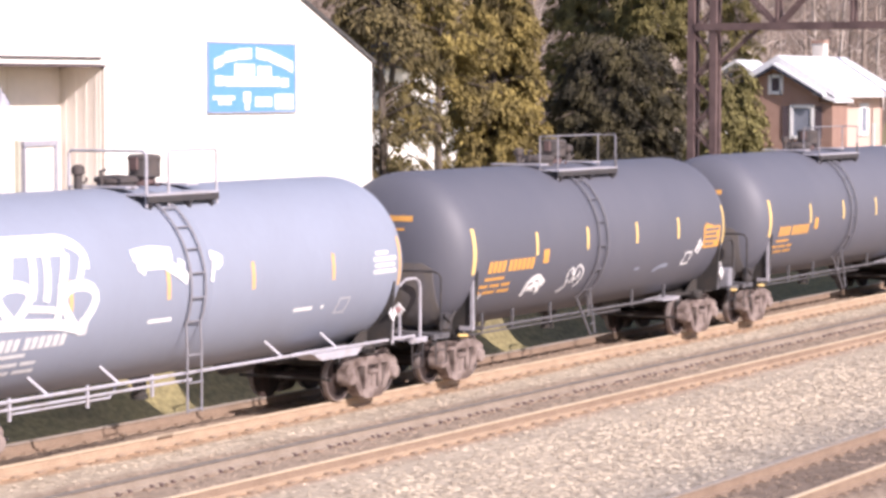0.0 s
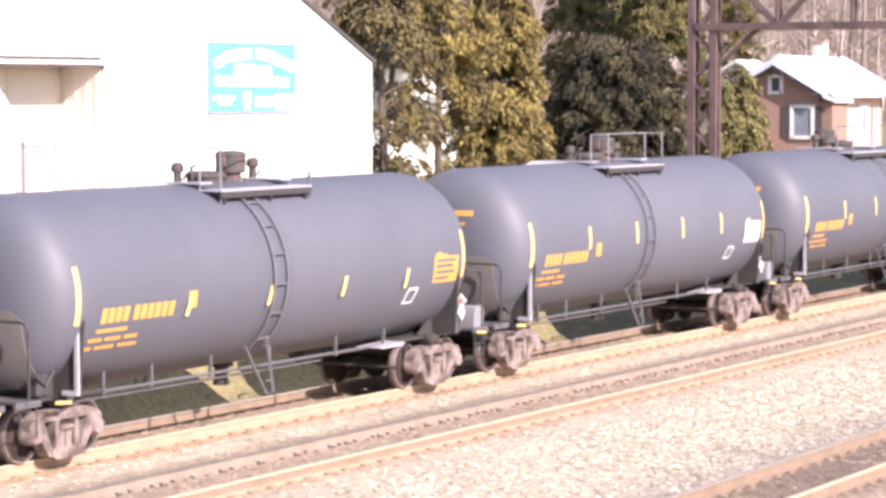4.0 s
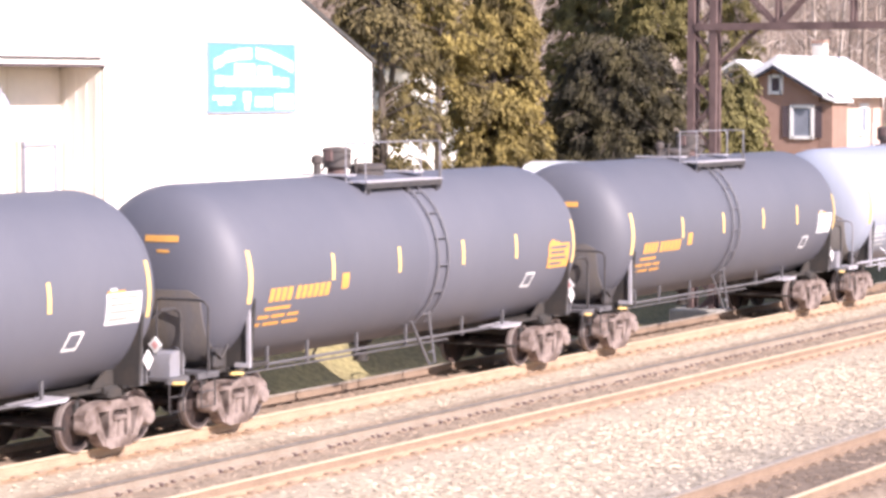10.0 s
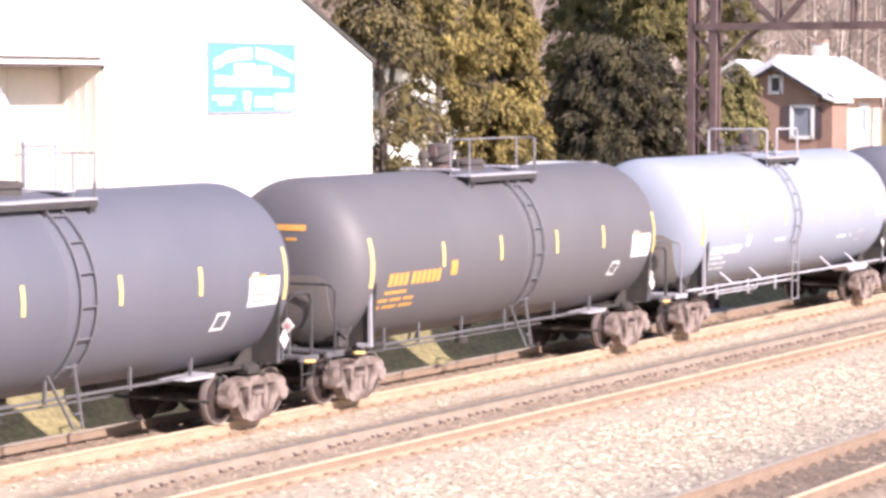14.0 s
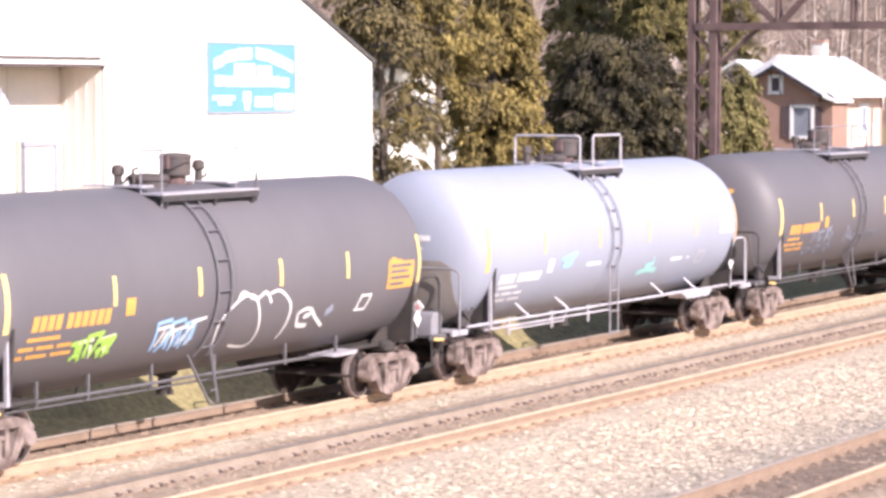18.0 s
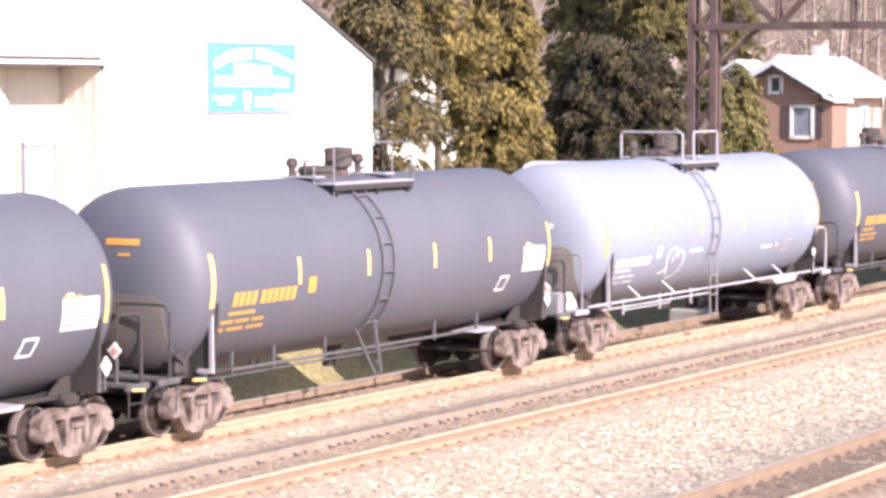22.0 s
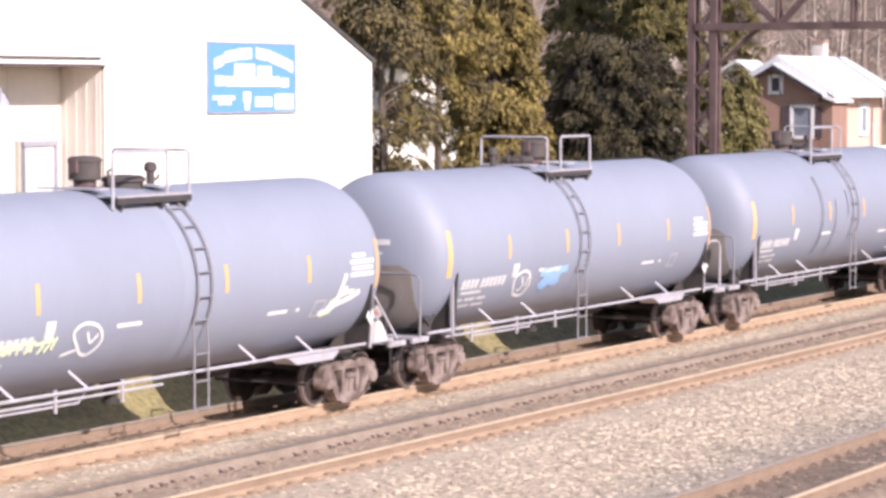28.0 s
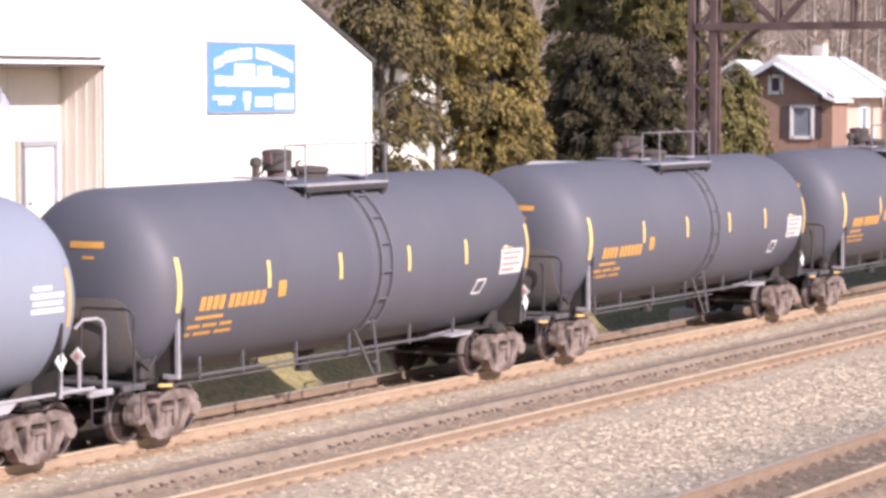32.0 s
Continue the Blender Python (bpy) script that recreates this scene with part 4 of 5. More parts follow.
def ladder_mesh(kind, rail):
    g = Geo()
    for s in (-0.2, 0.2):
        a = mesh_ladder_side(kind)
        g.add([(x + s, y, z) for x, y, z in a.v], a.f)
    ctr = arc(0, 50, -20 if kind == "B" else -40, 0.06, 5)
    for p in ctr:
        g.tube([(-0.2, p[1], p[2]), (0.2, p[1], p[2])], 0.016, 5)
    if kind == "B":
        for z in (0.5, 0.95, 1.4):
            g.tube([(-0.2, ctr[-1][1] - 0.02, z), (0.2, ctr[-1][1] - 0.02, z)], 0.02, 5)
    return g.mesh("ladder", rail, 40)


def head_marks(m, row, drop):
    """A plain bar of lettering on the head."""
    z, y0, w, h = ((3.17, -0.56, 0.66, 0.11), (2.99, -0.40, 0.24, 0.05))[row]
    z, w = z + drop, w * (1 + drop)
    g = Geo()
    v = []
    n = 8
    for zz in (z, z + h):
        for k in range(n + 1):
            yy = y0 + w * k / n
            r = math.hypot(yy, zz - CZ) / RAD
            v.append((-HALF - DEEP * dome(r) - 0.012, yy, zz))
    g.add(v, [(k, k + 1, n + 2 + k, n + 1 + k) for k in range(n)])
    return g.mesh("lettering", m)


def stencil_block(m, dark):
    g = Geo()
    patch(g, 4.92, 5.84, 2.06, 2.56, out=0.007, n=4)
    patch(g, 5.02, 5.2, 2.5, 2.64, out=0.007)
    for z, x1 in ((2.12, 5.5), (2.235, 5.7), (2.35, 5.62), (2.455, 5.74)):
        patch(g, 5.0, x1, z, z + 0.055, m=1, out=0.013, n=1)
    patch(g, 4.94, 5.4, 2.565, 2.60, m=2, out=0.013, n=1)
    return g.mesh("stencil_panel", [m, dark, M_ORANGE])


DARK_W = ("A", M_DARK, "white", "dark grey tank car with yellow reflectors and a white stencil panel")
DARK_O = ("A", M_DARK, "orange", "dark grey tank car with yellow reflectors and an orange stencil panel")
WHITE = ("B", M_WHITE, "grey", "white tank car with pale side sills")
CARS = [("B", M_GREY, "grey", "pale grey tank car with large white graffiti"),
        ("A", M_DARK, "orange", "dark grey tank car with two white graffiti tags"),
        DARK_O, DARK_W,
        ("A", M_DARK, "orange", "dark grey tank car with slanted yellow reflectors"),
        DARK_W, DARK_W, WHITE, DARK_W, DARK_W, DARK_O, DARK_W, WHITE, DARK_W, DARK_W,
        WHITE, DARK_W,
        ("A", M_DARK, "orange", "dark grey tank car with lime, blue and white graffiti"),
        ("B", M_WHITE, "grey", "whitish tank car with a blue paint spot"),
        ("A", M_DARK, "orange", "dark grey tank car with faint grey graffiti"),
        DARK_W, DARK_W,
        ("B", M_GREY, "grey", "pale grey tank car with a looped white tag"),
        DARK_W, DARK_W, DARK_O,
        ("B", M_GREY, "grey", "pale grey tank car with white and lime graffiti"),
        ("B", M_GREY, "grey", "pale grey tank car with a light blue paint patch"),
        ("B", M_GREY, "grey", "pale grey tank car with dark curved streaks"),
        ("B", M_GREY, "grey", "pale grey tank car with a dark scrape"),
        DARK_W, DARK_W, DARK_W, DARK_W]
WARM = (14, 17, 19)   # dark cars in a slightly warmer grey
TURNED = (1, 2, 4, 5, 9, 11, 17, 19, 21, 25, 7, 12, 26, 28)   # cars that run the other way round
BRAKE_RIGHT, BRAKE_LEFT = (26, 28), (22,)   # pale cars whose hand brake shows
TRAIN, TANKS = [], []
for n_car in range(len(CARS)):
    c_ob, t_ob = build_car(n_car)
    TRAIN.append(c_ob)
    TANKS.append(t_ob)


def spray(i, strokes, colour):
    for k, (pts, w) in enumerate(strokes):
        part("graffiti_stroke", ribbon(Geo(), pts, w, lift=0.012 + 0.0012 * k).mesh("graffiti_stroke", colour), TANKS[i])


# fat bubble letters on the first car, a burst beside them and one past the ladder
spray(0, loops([(-5.18, 2.56, 0.33, 0.27), (-3.6, 2.42, 0.36, 0.33)], 0.17), M_STENCIL)
spray(0, [([(-5.6, 3.46), (-4.31, 3.44), (-3.66, 3.42), (-3.34, 3.24), (-3.36, 3.0)], 0.19), ([(-5.6, 3.32), (-4.79, 3.33), (-4.41, 3.31), (-3.74, 3.29)], 0.17),
          ([(-5.12, 3.3), (-5.34, 2.86)], 0.24), ([(-4.56, 3.27), (-4.76, 2.6)], 0.16), ([(-4.23, 3.26), (-4.43, 2.55)], 0.16), ([(-3.75, 3.26), (-4.0, 2.8)], 0.18),
          ([(-3.4, 3.1), (-3.62, 2.76)], 0.13), ([(-4.02, 2.8), (-4.16, 2.2)], 0.17), ([(-5.7, 2.27), (-4.68, 2.22), (-3.98, 2.16), (-3.45, 2.05)], 0.17), ([(-4.84, 2.47), (-4.22, 2.41)], 0.1)], M_STENCIL)
spray(0, [([(-2.12, 3.1), (-1.6, 3.14), (-1.05, 3.09)], 0.2), ([(-2.05, 2.95), (-1.6, 2.95), (-1.15, 2.94)], 0.17), ([(-1.95, 2.82), (-1.85, 3.0)], 0.16), ([(-1.3, 2.95), (-0.95, 2.78), (-0.72, 2.66)], 0.2), ([(-0.95, 2.95), (-0.78, 2.88)], 0.14),
          ([(-0.02, 3.02), (0.26, 2.93), (0.08, 2.82)], 0.15), ([(0.05, 2.9), (-0.06, 2.58)], 0.08)], M_STENCIL)
spray(1, [([(-3.56, 1.52), (-3.52, 1.8), (-3.17, 1.9), (-2.8, 1.74)], 0.12), ([(-3.45, 1.66), (-3.1, 1.74), (-2.92, 1.55)], 0.13), ([(-3.3, 1.84), (-3.2, 1.6)], 0.1), ([(-3.0, 1.85), (-2.88, 1.7)], 0.1)], M_STENCIL)
spray(1, [([(-1.94, 1.5), (-1.7, 1.62), (-1.8, 1.88), (-1.64, 2.0), (-1.5, 1.8), (-1.58, 1.66)], 0.045), ([(-1.4, 1.66), (-1.48, 1.95), (-1.32, 2.03), (-1.1, 1.89), (-1.1, 1.68), (-1.26, 1.56)], 0.045), ([(-1.62, 1.86), (-1.55, 1.96)], 0.07), ([(-1.3, 1.72), (-1.26, 1.9)], 0.07), ([(-5.56, 1.56), (-5.43, 1.69)], 0.06), ([(4.55, 2.0), (4.75, 2.28)], 0.1), ([(4.7, 1.95), (4.86, 2.2)], 0.08)], M_STENCIL)
spray(1, [([(1.52, 1.77), (1.78, 1.78)], 0.06), ([(2.6, 1.66), (2.9, 1.76), (3.26, 1.76)], 0.09)], M_GREY)
spray(17, blob(7, -4.3, -3.25, 1.52, 1.94, 9, 0.075), M_GREEN_P)
spray(17, blob(71, -4.2, -3.3, 1.56, 1.86, 5, 0.06), M_LIME_W)
spray(17, blob(8, -2.15, -1.0, 1.48, 1.98, 9, 0.065), M_BLUE_P)
spray(17, blob(81, -2.1, -1.05, 1.52, 1.96, 7, 0.05), M_STENCIL)
spray(17, [([(-0.25, 1.46), (-0.36, 1.86), (0.1, 2.22), (0.5, 2.25), (0.76, 1.97), (0.98, 1.55), (0.89, 1.34), (0.31, 1.4)], 0.045), ([(0.02, 2.18), (0.16, 2.33), (0.56, 2.19), (0.86, 2.29), (1.07, 2.09)], 0.055), ([(1.0, 2.26), (1.31, 2.28), (1.7, 2.03), (1.8, 1.69), (1.78, 1.39)], 0.05)], M_STENCIL)
spray(17, [([(2.2, 1.59), (2.08, 1.82), (2.4, 1.89), (2.69, 1.72), (3.1, 1.52)], 0.06), ([(2.2, 1.6), (2.54, 1.57)], 0.08), ([(2.3, 1.75), (2.5, 1.78)], 0.08)], M_STENCIL)
spray(17, [([(3.0, 1.75), (3.2, 1.86)], 0.14)], M_GREY)
spray(18, blob(10, -2.95, -2.6, 1.98, 2.26, 7, 0.1), M_BLUE_P)
spray(18, [([(1.0, 1.66), (1.5, 1.72), (2.0, 1.68)], 0.13), ([(1.3, 1.82), (1.75, 1.86)], 0.1), ([(1.6, 1.72), (1.66, 2.0)], 0.06)], M_TEAL_P)
spray(19, blob(12, -3.95, -2.5, 1.80, 2.14, 9, 0.04) + loops([(-3.3, 1.97, 0.13, 0.12), (-2.75, 1.98, 0.12, 0.12)], 0.035), M_GREY)
spray(19, blob(123, -4.2, -2.2, 1.46, 1.74, 11, 0.035), M_STREAK)
spray(19, loops([(-3.9, 1.6, 0.16, 0.1), (-3.2, 1.62, 0.14, 0.11), (-2.5, 1.63, 0.15, 0.1)], 0.03), M_GREY)
spray(19, [([(-1.5, 1.72), (-1.4, 2.15), (-1.25, 1.8), (-1.1, 2.0), (-0.9, 1.76), (-0.75, 1.95)], 0.04), ([(-1.35, 1.72), (-1.15, 1.86), (-0.8, 1.75)], 0.035)], M_GREY)
spray(19, blob(122, 0.1, 0.95, 1.66, 1.95, 6, 0.035), M_STREAK)
spray(22, [([(-3.07, 1.57), (-2.74, 1.66)], 0.05), ([(-2.58, 1.51), (-2.92, 1.89), (-2.83, 2.1), (-2.59, 2.14), (-2.42, 1.93), (-2.3, 2.08), (-2.05, 1.94), (-1.96, 1.68), (-2.17, 1.48), (-2.46, 1.44)], 0.05), ([(-2.66, 1.98), (-2.58, 1.8)], 0.05)], M_STENCIL)
spray(26, [([(-3.0, 1.66), (-2.59, 1.74)], 0.05), ([(-2.52, 1.66), (-2.84, 1.99), (-2.61, 2.14), (-2.23, 2.06), (-2.06, 1.81), (-2.29, 1.62), (-2.52, 1.66)], 0.055), ([(-2.5, 2.0), (-2.35, 1.82), (-2.2, 1.95)], 0.05)], M_STENCIL)
spray(26, blob(15, -4.7, -3.25, 1.72, 1.98, 9, 0.06), M_LIME_W)
spray(26, [([(4.27, 1.77), (4.72, 1.86), (4.83, 2.13), (4.98, 2.44)], 0.1), ([(4.49, 1.85), (5.1, 1.97), (5.5, 2.1)], 0.1), ([(4.75, 2.0), (5.05, 2.2)], 0.09)], M_STENCIL)
spray(26, [([(4.55, 1.92), (4.95, 2.08), (5.3, 2.12)], 0.08), ([(4.35, 1.72), (4.7, 1.78)], 0.06)], M_LIME_W)
spray(27, blob(17, -2.25, -1.4, 1.62, 1.98, 10, 0.15), M_BLUE_P)
spray(27, [([(-2.42, 2.05), (-1.9, 2.02), (-1.45, 2.01)], 0.07)], M_STENCIL)
spray(27, [([(-3.2, 1.6), (-3.4, 1.9), (-3.14, 2.06), (-2.83, 2.01), (-2.66, 1.75), (-2.82, 1.55), (-3.2, 1.6)], 0.055), ([(-3.1, 1.95), (-2.95, 1.75), (-3.1, 1.65)], 0.05), ([(-2.85, 1.92), (-2.8, 1.72)], 0.05)], M_STENCIL)
spray(28, [([(-1.8, 3.5), (-1.78, 3.0), (-1.78, 2.4), (-1.8, 1.5)], 0.16), ([(-0.85, 2.9), (-0.85, 2.3), (-0.88, 1.5)], 0.05), ([(0.0, 3.1), (0.02, 2.8), (0.02, 2.45)], 0.04)], M_STREAK)
spray(29, [([(-2.46, 3.83), (-2.54, 3.58), (-2.5, 3.25), (-2.31, 2.78)], 0.13)], M_STREAK)

# ---- warehouse behind the tracks ----
def build_warehouse():
    y, z0 = 10.5, 1.9
    x0, x1, eave, ridge_x, slope = 34.0, 59.2, 6.46, 46.6, 0.4434
    xc, deep, zs = 47.38, 1.15, 6.25     # inner corner, depth and soffit of the recess by the door
    w = thing("warehouse", "white metal-sided warehouse with a recessed doorway and dark roof edge", "warehouse", (0, y, 0))
    zr = eave + slope * (x1 - ridge_x)
    part("wall_front", Geo().prism([(xc, z0 - 1), (x1, z0 - 1), (x1, eave), (ridge_x, zr), (x0, eave), (x0, zs), (xc, zs)], 0.0, 0.3).mesh("wall_front", M_SIDING), w)
    part("wall_recess", Geo().box(((x0 + xc) / 2 + 0.15, deep + 0.15, (z0 + zs) / 2 - 0.5), (xc - x0 - 0.3, 0.3, zs - z0 + 1)).mesh("wall_recess", M_CREAM), w, label="cream ribbed siding set back under the eave")
    part("wall_return", Geo().box((xc - 0.014, deep / 2, (z0 + zs) / 2 - 0.5), (0.024, deep - 0.004, zs - z0 + 0.99)).mesh("wall_return", M_CREAM), w)
    part("soffit", Geo().box(((x0 + xc) / 2, 0.3 + (deep - 0.3) / 2, zs + 0.03), (xc - x0, deep - 0.3, 0.06)).mesh("soffit", M_CREAM), w)
    for xs in (x0 + 0.15, x1 - 0.15):
        part("wall_side", Geo().box((xs, 11, (z0 + eave) / 2 - 0.5), (0.3, 21.4, eave - z0 + 1)).mesh("wall_side", M_SIDING), w)
    part("wall_back", Geo().prism([(x0, z0 - 1), (x1, z0 - 1), (x1, eave), (ridge_x, zr), (x0, eave)], 21.7, 22).mesh("wall_back", M_SIDING), w)
    for s in (-1, 1):
        xe = x1 + 0.12 if s > 0 else x0 - 0.12
        ze = eave - slope * 0.12
        rf = Geo().prism([(xe, ze), (ridge_x, zr), (ridge_x, zr + 0.1), (xe, ze + 0.1)], -0.06, 22.05)
        part("roof", rf.mesh("roof", M_ROOFD), w)
    ribs = [Geo().box((0, 0, 0), (0.05, 0.03, 1.0)).mesh("siding_rib", m) for m in (M_SIDING, M_CREAM)]
    x = x0 + 0.4
    while x < x1 - 0.1:
        top = eave + slope * (min(x1 - x, x - x0)) - 0.12
        low = 6.55 if x < xc else z0
        r = part("siding_rib", ribs[0], w, (x, -0.007, (low + top) / 2))
        r.scale = (1, 1, max(0.1, top - low))
        x += 0.61
    for k in range(22):
        x = 40.6 + 0.305 * k
        if not 45.55 < x < 47.25:
            r = part("siding_rib", ribs[1], w, (x, deep - 0.008, 4.05))
            r.scale = (1, 1, 4.3)
    for k in range(4):
        r = part("siding_rib", ribs[1], w, (xc - 0.022, 0.14 + 0.29 * k, 4.05), rot=(0, 0, 90))
        r.scale = (1.6, 1, 4.3)
    # eave over the recess: pale fascia between a gutter and a dark drip edge
    fa = part("fascia", Geo().box(((x0 + 47.3) / 2, -0.05, 6.36), (47.3 - x0, 0.1, 0.13), bev=0.01).mesh("fascia", M_SIDING), w)
    part("gutter", Geo().box(((x0 + 47.2) / 2, -0.13, 6.445), (47.2 - x0, 0.06, 0.045)).mesh("gutter", M_SHUT), fa)
    part("drip_edge", Geo().box(((x0 + 47.42) / 2, -0.06, 6.265), (47.42 - x0, 0.12, 0.05)).mesh("drip_edge", M_SHUT), fa)
    # door in the recess
    d = part("door", Geo().box((46.52, deep - 0.03, 3.3), (1.1, 0.05, 2.35), bev=0.01).mesh("door", M_SIDING), w, label="white door in a pale lilac frame")
    part("door_frame", Geo().box((46.52, deep - 0.06, 4.52), (1.24, 0.1, 0.12)).box((47.08, deep - 0.06, 3.24), (0.1, 0.1, 2.44)).box((45.95, deep - 0.06, 3.24), (0.06, 0.1, 2.44)).mesh("door_frame", M_TRIM), d)
    part("door_jamb", Geo().box((45.74, deep - 0.06, 3.35), (0.07, 0.11, 2.5)).mesh("door_jamb", M_JAMB), d)
    part("door_handle", Geo().tube([(46.1, deep - 0.06, 3.2), (46.1, deep - 0.12, 3.2), (46.22, deep - 0.12, 3.2)], 0.02, 6).mesh("door_handle", M_TRIM), d)
    part("corner_trim", Geo().box((xc + 0.03, -0.02, 4.0), (0.05, 0.06, 4.5)).mesh("corner_trim", M_TAN), w)
    lamp = part("wall_lamp", Geo().tube([(44.35, deep, 5.75), (44.35, deep - 0.3, 5.98), (44.35, deep - 0.6, 5.92), (44.35, deep - 0.74, 5.66)], 0.04, 6).mesh("wall_lamp", M_TRIM), w)
    part("shade", Geo().lathe([(0.05, 5.66), (0.1, 5.6), (0.2, 5.42), (0.21, 5.38)], 16, "z", (44.35, deep - 0.74, 0)).mesh("shade", M_TRIM, 40), lamp)


def build_sign():
    s = thing("wall_sign", "blue billboard with white panels on a white wall", "sign", (53.45, 10.47, 6.02))
    part("board", Geo().box((0, 0, 0), (3.9, 0.04, 1.74), bev=0.006).mesh("board", M_SIGN), s)
    part("border", Geo().box((0, -0.024, 0.85), (3.9, 0.012, 0.04)).box((0, -0.024, -0.85), (3.9, 0.012, 0.04)).box((-1.93, -0.024, 0), (0.04, 0.012, 1.74)).box((1.93, -0.024, 0), (0.04, 0.012, 1.74)).mesh("border", M_TRIM), s)

    def bar(x0, x1, z0, z1, rise0=0.0, rise1=0.0, ang=0):
        part("lettering", Geo().prism([(x0, z0 + rise0), (x1, z0 + rise1), (x1, z1 + rise1), (x0, z1 + rise0)], -0.034, -0.022).mesh("lettering", M_STENCIL), s)
    bar(-1.66, -1.28, 0.22, 0.47, -0.02, 0.08)
    bar(-1.22, -0.66, 0.36, 0.62, 0.0, 0.07)
    bar(-0.62, -0.06, 0.44, 0.71, 0.0, 0.02)
    bar(0.15, 0.62, 0.46, 0.73, 0.02, -0.04)
    bar(0.66, 1.22, 0.34, 0.62, 0.08, -0.06)
    bar(1.26, 1.8, 0.24, 0.52, 0.04, -0.11)
    bar(-0.80, 0.07, 0.05, 0.34)
    bar(0.20, 0.82, 0.05, 0.29)
    bar(-1.62, -1.28, -0.20, 0.05)
    bar(-1.22, 1.18, -0.21, 0.03)
    bar(1.25, 1.6, -0.23, 0.0)
    bar(-1.74, -0.80, -0.54, -0.44)
    bar(-1.5, -0.95, -0.66, -0.53)
    bar(-0.42, -0.1, -0.60, -0.34)
    bar(-0.36, -0.16, -0.79, -0.59)
    bar(0.10, 0.84, -0.71, -0.47)
    bar(0.97, 1.82, -0.78, -0.40)


# ---- gantry over the tracks ----
def build_gantry():
    g = thing("catenary_gantry", "rusty steel lattice mast with a truss arm over the track", "gantry", (66.2, 4.0, 0))
    z0 = land(66, 4) - 0.2

    def leg(y):
        for dx in (-0.13, 0.13):
            for dy in (-0.33, 0.33):
                part("leg_angle", Geo().box((dx, y + dy, z0 + 6.5), (0.12, 0.2, 13)).mesh("leg_angle", M_MAST), g)
        z = z0
        k = 0
        while z < 12:
            for dx in (-0.15, 0.15):
                part("lacing", once(("lace", k % 2), lambda: Geo().box((0, 0, 0.5), (0.02, 0.95, 0.07), (45 if k % 2 else -45, 0, 0)).mesh("lacing", M_MAST)), g, (dx, y, z))
            z += 0.66
            k += 1
    leg(0.0)
    part("footing", Geo().box((0, 0, z0 + 0.1), (1.3, 1.5, 0.7), bev=0.05).mesh("footing", M_CONC), g)
    for dx in (-0.15, 0.15):
        for z in (7.45, 9.6):
            part("chord", Geo().box((dx, -3.0, z), (0.14, 6.4, 0.2)).mesh("chord", M_MAST), g)
        for k in range(3):
            part("web_bar", once(("webbar", k % 2), lambda: Geo().box((0, 0, 0), (0.06, 0.1, 3.0), (45 if k % 2 else -45, 0, 0)).mesh("web_bar", M_MAST)), g, (dx, -1.1 - 2.15 * k, 8.52))
            part("web_post", once("webpost", lambda: Geo().box((0, 0, 0), (0.08, 0.08, 2.1)).mesh("web_post", M_MAST)), g, (dx, -2.2 - 2.15 * k, 8.52))
    part("knee_brace", Geo().box((0, -0.95, 6.85), (0.1, 0.1, 1.9), (50, 0, 0)).mesh("knee_brace", M_MAST), g)


